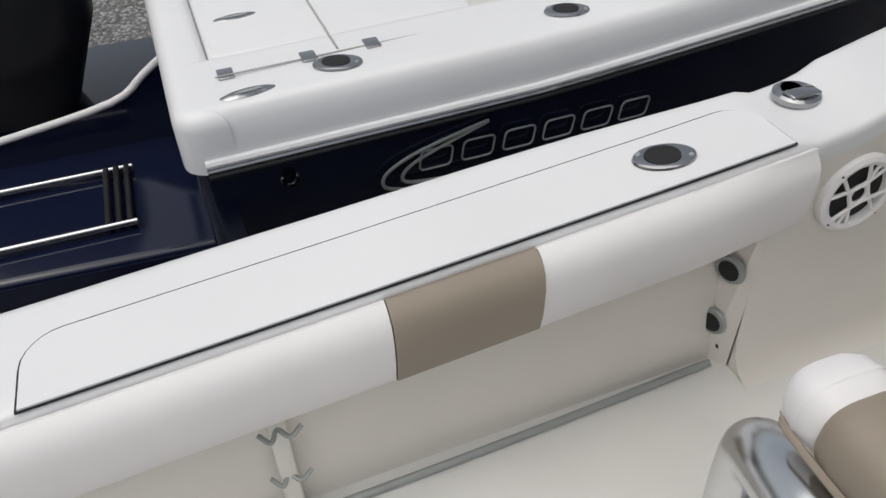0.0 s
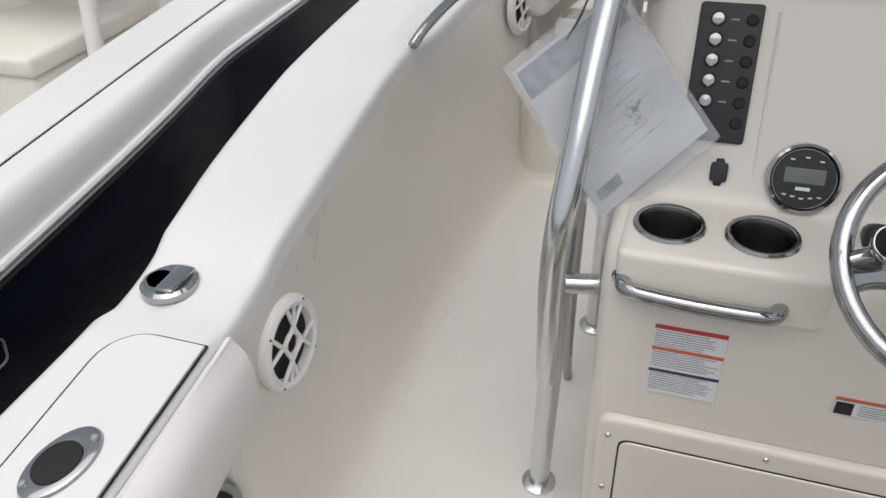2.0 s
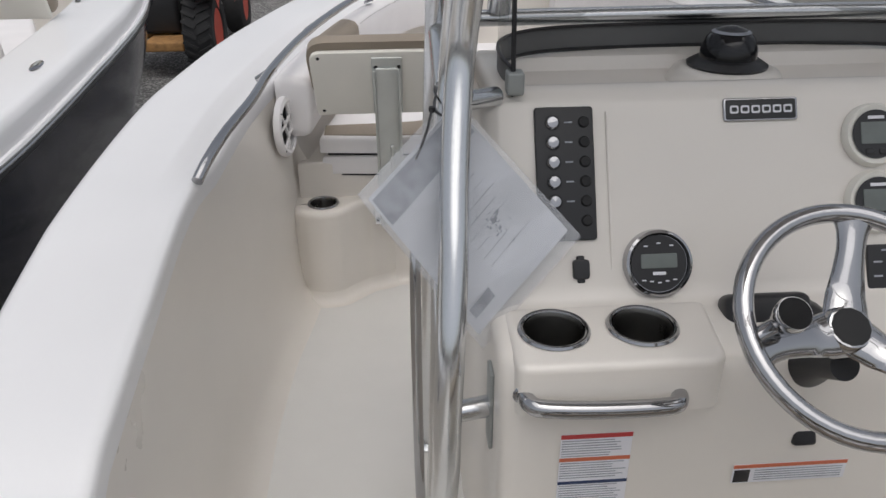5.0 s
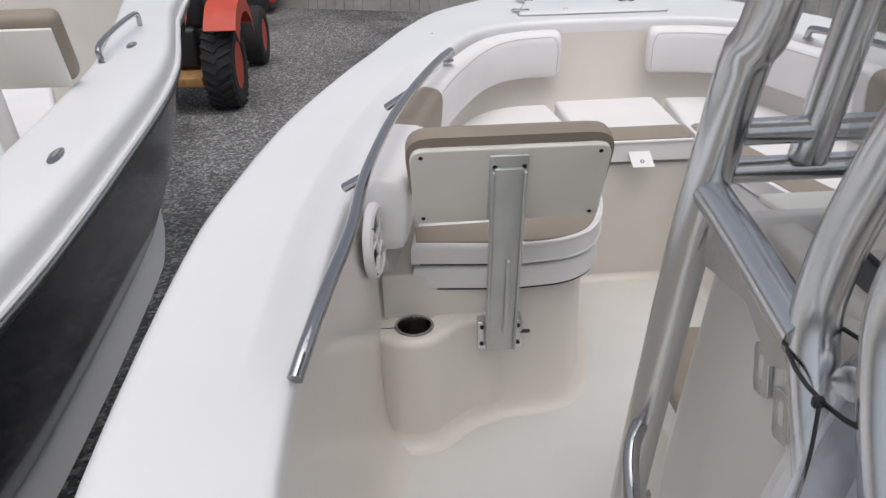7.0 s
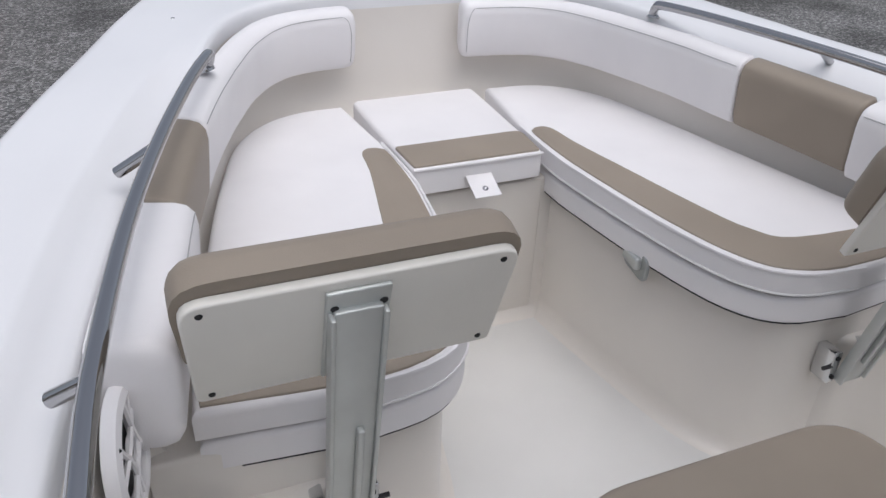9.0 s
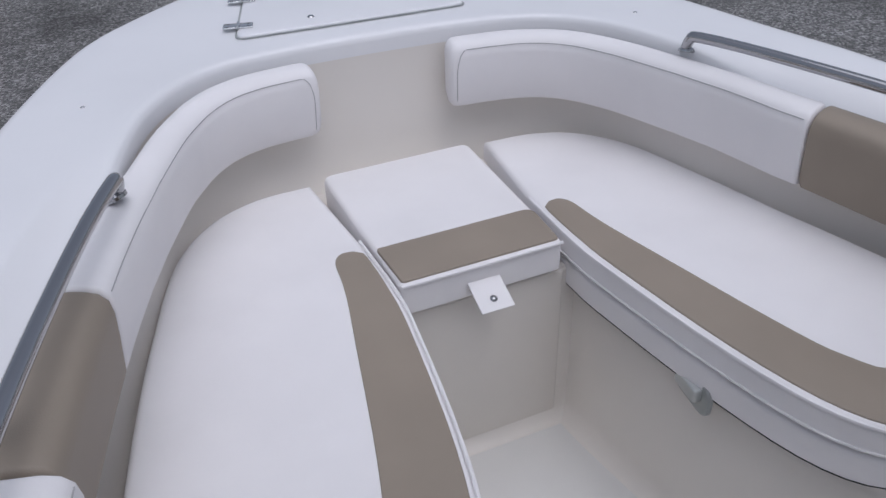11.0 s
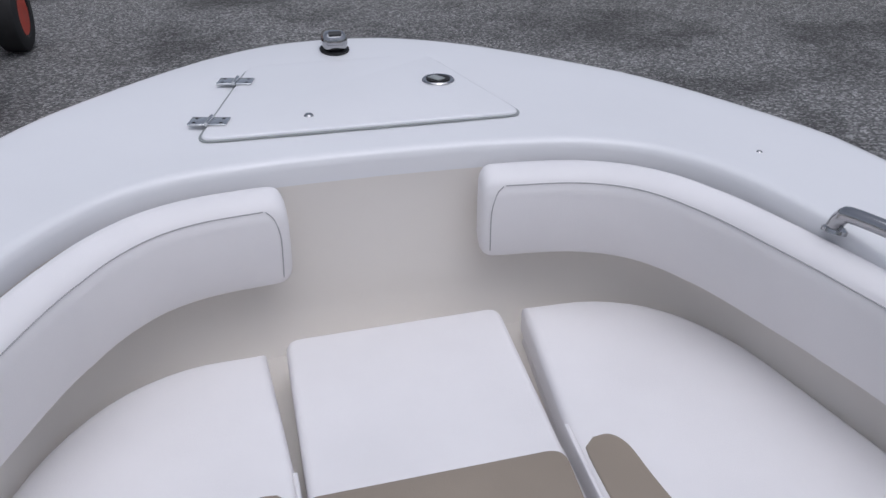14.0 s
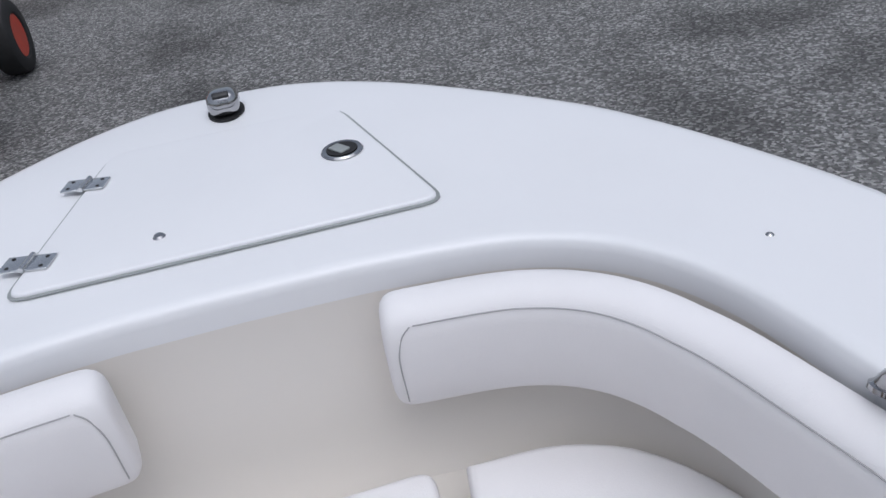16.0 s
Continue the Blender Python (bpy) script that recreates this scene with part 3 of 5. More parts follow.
def bolster(s):
    c = thing("bow_backrest_bolster", "white vinyl wraparound bow backrest with a tan panel", "backrest", (s * 0.8, 3.7, 0.75), group="bow backrests")
    inner = along_inner(s, 12)
    if s > 0:
        inner = [Vector((p.x * (1.0 + float(np.interp(p.y, [3.0, 3.4, 3.75, 4.1, 4.35, 5.2], [0.0, -0.03, -0.03, 0.02, 0.065, 0.06]))), p.y, 0)) for p in inner]
    flip = (lambda bm: bm) if s < 0 else mirror

    def section(i, fat):
        p = inner[i]
        t = (inner[min(i + 1, len(inner) - 1)] - inner[i - 1]).normalized()
        nrm = Vector((t.y, -t.x, 0))
        zt = sheer(p.y) - float(np.interp(p.y, [3.4, 3.9, 4.2], [0.012, 0.012, 0.014]))
        zb = float(np.interp(p.y, [3.0, 3.4, 3.9, 4.3, 4.4], [0.675, 0.695, 0.722, 0.728, 0.73]))
        w = float(np.interp(p.y, [3.0, 3.35, 3.36, 3.72, 3.9], [0.125, 0.118, 0.096, 0.084, 0.078])) * fat
        prof = [(0.006, zb + 0.02), (0.006, zt - 0.012), (0.016, zt - 0.002), (0.03, zt), (w - 0.035, zt - 0.002), (w - 0.015, zt - 0.008), (w - 0.003, zt - 0.022),
                (w, zt - 0.045), (w - 0.004, (zt + zb) / 2), (w - 0.012, zb + 0.025), (w - 0.022, zb + 0.007), (w - 0.04, zb), (0.03, zb)]
        p = p + nrm * float(np.interp(p.y, [4.0, 4.25], [0.0, 0.022]))
        return [p + nrm * d + Vector((0, 0, z)) for d, z in prof]

    def run(y0, y1, xlim=None, soft=(0.014, 0.014)):
        ids = [k for k, p in enumerate(inner) if y0 <= p.y <= y1 and (xlim is None or p.x <= xlim)]
        rows = []
        m = len(ids)
        for j, k in enumerate(ids):
            rows.append(section(k, 1.0))
        for end in (0, -1):
            a = rows[end]
            cen = sum(a, Vector()) / len(a)
            nxt = rows[1 if end == 0 else -2]
            step = (a[0] - nxt[0]).normalized() * soft[end]
            caps = [[cen + (q - cen) * f + step * g for q in a] for f, g in ((0.995, 0.35), (0.98, 0.55), (0.93, 0.75), (0.84, 0.89), (0.70, 0.97), (0.5, 1.0))]
            rows = caps[::-1] + rows if end == 0 else rows + caps
        return loft(rows, close_v=True, cap=True), [section(k, 1.0) for k in ids]

    bm, secs = run(3.70, 4.6, -0.222, (0.014, 0.042))
    fp = piece("forward_pad", flip(bm), VINYL, c)
    seam = [q[6] + Vector((0, 0, 0.001)) for q in secs]
    piece("seam", flip(tube(seam, 0.0011, n=1, sides=5)), SEAM, fp, "stitched seam")
    out = (secs[-1][0] - secs[-2][0]).normalized()
    last = secs[-1]
    end = [last[6] + out * 0.004, last[6].lerp(last[7], 0.6) + out * 0.016, last[7].lerp(last[8], 0.4) + out * 0.0235, last[8] + out * 0.025, last[9] + out * 0.023]
    piece("seam", flip(tube(end, 0.0011, n=4, sides=5)), SEAM, fp, "stitched seam")
    bm, secs = run(3.37, 3.685)
    piece("tan_panel", flip(bm), TAN, c, "tan vinyl panel")
    bm, secs = run(3.005, 3.355, None, (0.036, 0.014))
    fp = piece("aft_pad", flip(bm), VINYL, c)
    piece("seam", flip(tube([q[6] + Vector((0, 0, 0.001)) for q in secs], 0.0011, n=1, sides=5)), SEAM, fp, "stitched seam")


bolster(-1)
bolster(1)


# ---- forward lounge backrests ----
def lounge_back(s):
    c = thing("lounge_backrest", "tan and white removable lounge backrest on a grey metal upright", "backrest", (s * 0.585, 3.07, 0.36), group="lounge backrests")
    cx = -0.585
    lean = Matrix.Translation((cx, 2.975, 0.86)) @ Matrix.Rotation(radians(19), 4, "X")
    flip = (lambda bm: bm) if s < 0 else mirror
    board_p = rounded([(-0.218, -0.115), (0.218, -0.115), (0.226, 0.10), (-0.226, 0.10)], [0.012, 0.012, 0.035, 0.035])
    stand = Matrix.Rotation(radians(90), 4, "X")
    bd = slab(board_p, 0.0, 0.014, 0.004)
    bd.transform(lean @ stand @ Matrix.Translation((0, 0, 0.012)))
    bb = piece("back_board", flip(bd), BOARD, c, "cream plastic back board")
    pad = rounded([(-0.224, -0.05), (0.224, -0.05), (0.238, 0.124), (-0.238, 0.124)], [0.03, 0.03, 0.06, 0.06])
    pd = slab(pad, 0.0, 0.062, 0.03)
    pd.transform(lean @ stand @ Matrix.Rotation(radians(180), 4, "Y") @ Matrix.Translation((0, 0, -0.011)))
    piece("back_pad", flip(pd), TAN, c, "tan vinyl padded back")
    for x, z in ((-0.20, 0.082), (0.20, 0.082), (-0.197, -0.098), (0.197, -0.098)):
        piece("screw", flip(lathe([(0.0, 0.0025), (0.004, 0.002), (0.0052, 0.0)], lean @ stand @ Matrix.Translation((x, z, 0.026)), 10)), DARK, bb)
    up = rbox((0.088, 0.19, 0.008), 0.003)
    up.transform(lean @ stand @ Matrix.Translation((-0.004, -0.01, 0.030)))
    mp = piece("mount_plate", flip(up), SILVER, c, "grey metal mounting plate")
    r1, r2 = (2.945, 0.90), (3.058, 0.345)
    dy, dz = r2[0] - r1[0], r2[1] - r1[1]
    ln, ang = math.hypot(dy, dz), math.atan2(dy, -dz)
    m = Matrix.Translation((cx - 0.005, (r1[0] + r2[0]) / 2 - 0.022, (r1[1] + r2[1]) / 2)) @ Matrix.Rotation(ang, 4, "X")
    piece("upright", flip(rbox((0.066, 0.016, ln), 0.003, m)), SILVER, c, "grey metal channel upright")
    for x in (-0.036, 0.036):
        piece("upright_flange", flip(rbox((0.007, 0.026, ln * 0.98), 0.002, m @ Matrix.Translation((x, -0.002, 0)))), SILVER, c)
    piece("stop_rod", flip(rbox((0.012, 0.014, 0.24), 0.004, m @ Matrix.Translation((0.008, -0.014, -0.09)))), SILVER, c, "raised grey latch rib")
    for x in (-0.048, 0.048):
        br = piece("hinge_bracket", flip(rbox((0.024, 0.050, 0.085), 0.003, Matrix.Translation((cx - 0.005 + x, 3.066, 0.385)))), ALU, c, "bolted hinge bracket")
        for z in (0.36, 0.412):
            piece("bolt", flip(lathe([(0.0, 0.004), (0.005, 0.003), (0.006, 0.0)], facing((cx - 0.005 + x, 3.040, z), (0, -1, 0)), 10)), DARK, br)
    piece("pin_knob", flip(tube([(cx + 0.05, 3.045, 0.39), (cx + 0.075, 3.045, 0.39)], 0.005, n=1, sides=8)), BLACK, c)
    for x, z in ((-0.036, 0.055), (0.03, 0.055), (-0.036, -0.075), (0.03, -0.075)):
        piece("bolt", flip(lathe([(0.0, 0.003), (0.005, 0.002), (0.006, 0.0)], lean @ stand @ Matrix.Translation((x, z, 0.034)), 10)), DARK, mp)


lounge_back(-1)
lounge_back(1)

# ---- grab rails, speakers, cup and rod holders, cleats ----
def grab_rail(s):
    c = thing("grab_rail", "polished stainless bow grab rail on short stanchions", "rail", (s * 0.95, 2.28, 0.84), group="bow grab rails")
    flip = (lambda bm: bm) if s < 0 else mirror
    if s > 0:
        flip = lambda bm: (bm.transform(Matrix.Translation((-0.008, 0.135, 0.0)) @ Matrix.Diagonal((-1, 1, 1, 1))), bm)[1]
    path = [(-0.996, 2.262, 0.838), (-0.980, 2.32, 0.866), (-0.958, 2.43, 0.890), (-0.925, 2.62, 0.908), (-0.905, 2.85, 0.922), (-0.855, 3.15, 0.938), (-0.79, 3.42, 0.95), (-0.71, 3.70, 0.957), (-0.655, 3.86, 0.958), (-0.648, 3.885, 0.948), (-0.652, 3.90, 0.925)]
    piece("rail_tube", flip(tube(path, 0.0125, n=5)), CHROME, c)
    for a, b in (((-0.90, 2.86, 0.921), (-0.952, 2.885, 0.885)), ((-0.80, 3.40, 0.948), (-0.862, 3.42, 0.905))):
        piece("stanchion", flip(tube([a, b], 0.0105, n=1)), CHROME, c)
    piece("foot", flip(lathe([(0.02, 0), (0.02, 0.006), (0.013, 0.012)], facing((-0.655, 3.90, 0.912), (-0.3, 0.2, 1)), 18)), CHROME, c)


grab_rail(-1)
grab_rail(1)


def speaker(at, normal, name_group):
    m = facing(at, normal)
    c = thing("marine_speaker", "round white marine speaker with a web grille", "speaker", at, group=name_group)
    piece("bezel", lathe([(0.066, 0.0), (0.088, 0.0), (0.090, 0.008), (0.087, 0.018), (0.078, 0.023), (0.069, 0.020), (0.066, 0.006)], m, 40, cap=False), VINYL, c, "white plastic bezel")
    piece("cone", lathe([(0.068, 0.006), (0.055, 0.001), (0.022, -0.008), (0.0, -0.008)], m, 30), DARK, c, "dark speaker cone")
    ring = [m @ Vector((0.021 * math.cos(a), 0.021 * math.sin(a), 0.017)) for a in np.linspace(0, 2 * math.pi, 18, endpoint=False)]
    piece("hub", tube(ring, 0.0045, n=1, sides=6, closed=True), VINYL, c, "white hub ring")
    for k in range(2):
        for off in (-0.021, 0.021):
            h = math.sqrt(0.071 ** 2 - off ** 2)
            q = m @ Matrix.Rotation(k * math.pi / 2 + 0.35, 4, "Z")
            piece("grille_rib", tube([q @ Vector((off * 1.5, -h, 0.018)), q @ Vector((off, 0, 0.019)), q @ Vector((off * 1.5, h, 0.018))], 0.0042, n=5, sides=6), VINYL, c)
    for a in (1.14, 4.28):
        piece("grille_rib", tube([m @ Vector((0.022 * math.cos(a), 0.022 * math.sin(a), 0.018)), m @ Vector((0.071 * math.cos(a), 0.071 * math.sin(a), 0.018))], 0.0038, n=2, sides=6), VINYL, c)
    for k in range(4):
        a = k * math.pi / 2 + 0.8
        piece("screw", lathe([(0.0, 0.003), (0.003, 0.0)], m @ Matrix.Translation((0.081 * math.cos(a), 0.081 * math.sin(a), 0.021)), 8), DARK, c)
    return c


for s in (-1, 1):
    speaker((s * 0.983, 1.51, 0.568), (-s, -0.03, 0.05), "cockpit speakers")
    speaker((s * 0.908, 2.955, 0.722), (-s * 0.985, -0.17, 0.03), "bow speakers")


def cup(at, normal=(0, 0, 1), r=0.047, depth=0.07, group="cup holders", label="stainless recessed cup holder with shade coloured into its inside"):
    m = facing(at, normal, (0, 1, 0.01))
    c = thing("cup_holder", label, "cup holder", at, group=group)
    piece("flange", lathe([(r - 0.005, -0.002), (r - 0.003, 0.003), (r, 0.0045), (r + 0.003, 0.004), (r + 0.005, 0.0005)], m, 36, cap=False), CHROME, c)
    # well is the same stainless as the flange, its shade put into the colour
    well = piece("well", lathe([(r - 0.005, 0.002), (r - 0.008, -0.004), (r - 0.010, -depth + 0.01), (r - 0.016, -depth + 0.002), (0.0, -depth + 0.001)], m, 36, cap=False), SHADESTEEL, c, "steel well with inner shade put into its colour")
    piece("well_mat", lathe([(r - 0.018, -depth + 0.003), (0.0, -depth + 0.004)], m, 30), BLACK, well, "black disc on the well floor")
    return c


for s in (-1, 1):
    cup((s * 0.815, 3.035, 0.4315), group="bow cup holders")


def rod_holder(at, yaw=0.0, tilt=(0, 0, 1), group="rod holders"):
    m = facing(at, tilt, (0, 1, 0)) @ Matrix.Rotation(yaw, 4, "Z")
    c = thing("rod_holder", "oval stainless flush rod holder with a dark bore", "rod holder", at, group=group)
    sx = Matrix.Diagonal((0.72, 1.12, 1, 1))
    flange = piece("flange", lathe([(0.0, 0.001), (0.030, 0.006), (0.042, 0.007), (0.052, 0.004), (0.054, 0.0)], m @ sx, 36), CHROME, c)
    piece("bore", lathe([(0.034, 0.0078), (0.030, 0.0085), (0.0, 0.0082)], m @ Matrix.Translation((0, -0.004, 0)) @ Matrix.Diagonal((0.85, 1.0, 1, 1)), 28), DARK, flange, "black rod bore")
    for y in (-0.046, 0.046):
        piece("screw", lathe([(0.0, 0.004), (0.0045, 0.003), (0.0055, 0.0)], m @ Matrix.Translation((0.012 if y > 0 else -0.012, y, 0.006)), 10), GREYMET, flange)
    return c


for s in (-1, 1):
    rod_holder((s * 1.055, 1.09, sheer(1.09) + 0.017), s * 0.25, (0, -0.1, 1), "gunwale rod holders")
    rh = thing("rod_rack_socket", "round grey rod storage socket in the recess bulkhead", "rod holder", (s * 1.015, 1.29, 0.245), group="rod rack sockets")
    for x, z in ((1.032, 0.222), (1.026, 0.385)):
        m = facing((s * x, 1.313 - 0.35 * (x - 0.985), z), (s * -0.35, -1, 0))
        piece("flange", lathe([(0.0, 0.004), (0.024, 0.008), (0.033, 0.006), (0.037, 0.0)], m, 28), GREYMET, rh)
        piece("bore", lathe([(0.025, 0.0085), (0.0, 0.0088)], m, 24), DARK, rh, "black bore")
    piece("screw", lathe([(0.0, 0.003), (0.006, 0.0)], facing((s * 1.0, 1.30, 0.165), (0, -1, 0)), 10), DARK, rh)
    # pop-up cleat
    cl = thing("pop_up_cleat", "polished round pull-up mooring cleat", "cleat", (s * 1.12, 1.43, sheer(1.43)), group="mooring cleats")
    m = Matrix.Translation((s * 1.12, 1.43, zdeck(1.43)))
    piece("base", lathe([(0.0, 0.012), (0.030, 0.012), (0.040, 0.014), (0.047, 0.010), (0.048, 0.0)], m, 32), CHROME, cl)
    piece("cap", rbox((0.034, 0.070, 0.010), 0.0045, m @ Matrix.Translation((s * -0.012, 0.002, 0.0145))), CHROME, cl)
    piece("bore", lathe([(0.020, 0.0145), (0.0, 0.0145)], m @ Matrix.Translation((s * 0.018, 0.0, 0)), 20), DARK, cl)

# coaming pads in the cockpit
for s in (-1, 1):
    c = thing("coaming_pad", "white vinyl cockpit coaming pad with a tan centre", "bolster", (s * 0.95, 0.6, 0.5), group="coaming pads")

    def run(y0, y1, w, n=14):
        rows = []
        for y in np.linspace(y0, y1, n):
            z = sheer(y)
            q = min(1.0, max(0.0, (y - 1.10) / 0.24))
            w = -0.016 * q * q * (3 - 2 * q) if y > 1.0 else w
            rows.append([(-0.977, y, z - 0.17), (-0.977, y, z - 0.02), (-0.972, y, z - 0.008), (-0.962, y, z - 0.004), (-0.945 + w, y, z - 0.012), (-0.928 + w, y, z - 0.03), (-0.920 + w, y, z - 0.06),
                         (-0.922 + w, y, z - 0.12), (-0.930 + w, y, z - 0.165), (-0.945 + w * 0.5, y, z - 0.18), (-0.965, y, z - 0.18)])
        return loft(rows, close_v=True, cap=True)
    for nm, y0, y1, w, mt, lb in (("aft_pad", -0.12, 0.518, 0.0, VINYL, ""), ("tan_panel", 0.52, 0.79, 0.004, TAN, "tan vinyl panel"), ("forward_pad", 0.792, 1.355, 0.0, VINYL, "")):
        bm = run(y0, y1, w)
        piece(nm, bm if s < 0 else mirror(bm), mt, c, lb)

# anchor locker hinges, latch, bow light
for x, y in ((-0.297, 4.645), (-0.243, 4.868)):
    m = Matrix.Translation((x, y, zdeck(y) + 0.010)) @ Matrix.Rotation(radians(-14), 4, "Z")
    bms = [rbox((0.034, 0.040, 0.004), 0.0015, m @ Matrix.Translation((dx, 0, 0))) for dx in (-0.021, 0.021)]
    bms.append(tube([m @ Vector((0, -0.022, 0.002)), m @ Vector((0, 0.022, 0.002))], 0.0045, n=1, sides=8))
    piece("hinge", join(*bms), ALU, locker, "stainless butt hinge")
    bms = [lathe([(0.0, 0.001), (0.0035, 0.0)], m @ Matrix.Translation((dx * 1.25, dy, 0.0025)), 8) for dx in (-0.021, 0.021) for dy in (-0.012, 0.012)]
    piece("hinge_screws", join(*bms), DARK, locker)
cut = lathe([(0.052, -0.05), (0.052, 0.05)], Matrix.Translation((0.178, 4.990, zdeck(4.98))) @ Matrix.Diagonal((0.95, 0.72, 1, 1)), 32)
carve(locker, cut)
al = thing("locker_latch", "round stainless flush pull latch", "latch", (0.195, 4.787, zdeck(4.8)))
m = Matrix.Translation((0.195, 4.787, zdeck(4.8) + 0.0085))
piece("ring", lathe([(0.0, 0.0005), (0.026, 0.002), (0.034, 0.003), (0.037, 0.0)], m, 32), CHROME, al)
piece("recess", lathe([(0.027, 0.0035), (0.0, 0.003)], m, 28), DARK, al, "dark latch recess")
piece("lift_tab", rbox((0.022, 0.034, 0.005), 0.002, m @ Matrix.Translation((-0.004, 0.0, 0.004)) @ Matrix.Rotation(0.6, 4, "Z")), GREYMET, al)
sc = thing("deck_screw", "small polished deck fitting screw", "screw", (-0.106, 4.638, zdeck(4.65)))
piece("head", lathe([(0.0, 0.0045), (0.007, 0.0035), (0.010, 0.0)], Matrix.Translation((-0.106, 4.638, zdeck(4.65) + 0.008)), 16), CHROME, sc)
for x, y in ((0.687, 4.30), (-0.69, 4.30)):
    sc = thing("deck_screw", "small polished deck fitting screw", "screw", (x, y, zdeck(y)))
    piece("head", lathe([(0.0, 0.003), (0.004, 0.002), (0.006, 0.0)], Matrix.Translation((x, y, zdeck(y) - 0.001)), 12), CHROME, sc)
bl = thing("bow_light", "chrome low-profile bow navigation light", "light", (0, 5.085, zdeck(5.08)))
piece("housing", rbox((0.062, 0.088, 0.050), 0.019, Matrix.Translation((0, 5.085, zdeck(5.08) + 0.024)) @ Matrix.Rotation(-0.12, 4, "X")), CHROME, bl)
piece("lens", rbox((0.032, 0.013, 0.010), 0.003, Matrix.Translation((0, 5.050, zdeck(5.08) + 0.047)) @ Matrix.Rotation(0.5, 4, "X")), BLACK, bl, "dark lens window")
piece("base_gasket", lathe([(0.0, 0.0), (0.043, 0.0), (0.043, 0.004), (0.0, 0.004)], Matrix.Translation((0, 5.085, zdeck(5.08) - 0.001)) @ Matrix.Diagonal((0.85, 1.25, 1, 1)), 28), DARK, bl)

# seat locker latches under the side cushions
for s in (-1, 1):
    lt = thing("locker_pull", "grey moulded locker pull in a recess", "latch", (s * 0.27, 3.40, 0.485), group="seat locker pulls")
    m = Matrix.Translation((0.268, 3.44, 0.494)) @ Matrix.Rotation(radians(-99), 4, "Z") @ Matrix.Rotation(radians(90), 4, "X")
    hp = slab(rounded([(-0.060, -0.036), (0.060, -0.036), (0.060, 0.036), (-0.060, 0.036)], 0.030), 0.0, 0.010, 0.005)
    hp.transform(m)
    piece("recess_plate", hp if s > 0 else mirror(hp), GREYMET, lt, "grey recess rim")
    hb = rbox((0.074, 0.034, 0.024), 0.008, m @ Matrix.Translation((0.0, 0.008, 0.015)))
    piece("pull", hb if s > 0 else mirror(hb), SILVER, lt, "grey metal pull")

# ---- console ----
con = thing("helm_console", "cream fibreglass helm console with instrument dash", "console", (0, 1.9, SOLE_Z))
HW = 0.445


def dash_y(z):
    return 1.71 + 0.53 * (z - 0.842)


prof = [(1.575, 0.10), (1.562, 0.30), (1.556, 0.60), (1.556, 0.755), (1.562, 0.80), (1.572, 0.829), (1.592, 0.842), (1.695, 0.845), (1.708, 0.852), (1.719, 0.868), (1.745, 0.91), (1.80, 1.012), (1.852, 1.11), (1.866, 1.126), (1.885, 1.132), (1.905, 1.128), (1.925, 1.115), (1.945, 1.098), (2.05, 1.098), (2.068, 1.106), (2.078, 1.128), (2.10, 1.136), (2.135, 1.13), (2.165, 1.10), (2.25, 0.70), (2.32, 0.10)]
rows = []
for x in [-HW, -HW + 0.003, -HW + 0.012, -HW + 0.03, -0.36, -0.2, 0, 0.2, 0.36, HW - 0.03, HW - 0.012, HW - 0.003, HW]:
    e = max(0.0, abs(x) - (HW - 0.03)) / 0.03
    k = 0.028 * (1 - math.sqrt(max(0.0, 1 - e * e)))
    rows.append([(x, y + (k if y < 1.95 else -k), z - k * 0.6) for y, z in prof])
piece("console_shell", loft(rows, cap=True), CREAM, con)
sh = rounded([(-0.425, 1.545), (-0.135, 1.545), (-0.115, 1.70), (-0.425, 1.70)], [0.02, 0.03, 0.02, 0.02])
piece("cup_shelf", slab(sh, 0.765, 0.848, 0.012), CREAM, con, "raised moulded cup holder shelf")
for sx in (-1, 1):
    td = rbox((0.05, 0.22, 0.05), 0.015, Matrix.Translation((sx * 0.405, 1.985, 1.112)))
    piece("tray_side", td, CREAM, con)
nd = thing("compass", "black domed magnetic compass on the console top", "compass", (0.0, 2.01, 1.098))
m = Matrix.Translation((0.0, 2.01, 1.098))
piece("pedestal", lathe([(0.10, 0.0), (0.088, 0.02), (0.074, 0.026), (0.0, 0.026)], m, 32), CREAM, nd, "cream moulded pedestal")
piece("flange", lathe([(0.066, 0.024), (0.068, 0.030), (0.055, 0.038), (0.045, 0.042)], m, 32), BLACK, nd)
piece("dome", lathe([(0.048, 0.036), (0.047, 0.055), (0.040, 0.074), (0.026, 0.087), (0.010, 0.092), (0.0, 0.0925)], m, 32), clear_material("dark_glass_dome", (0.01, 0.01, 0.012), 0.05, 0.95), nd, "dark glossy dome")
piece("card", lathe([(0.033, 0.083), (0.030, 0.0845), (0.027, 0.0865)], m, 24, cap=False), INK, nd)


# ---- dash instruments ----
def dash(x, z, out=0.0):
    return facing((x, dash_y(z), z), (0, -1, 0.53)) @ Matrix.Translation((0, 0, out + 0.001))


def plate(w, h, t, r, m, soft=0.002):
    bm = slab(rounded([(-w / 2, -h / 2), (w / 2, -h / 2), (w / 2, h / 2), (-w / 2, h / 2)], r), 0.0, t, min(soft, t * 0.9))
    bm.transform(m)
    return bm


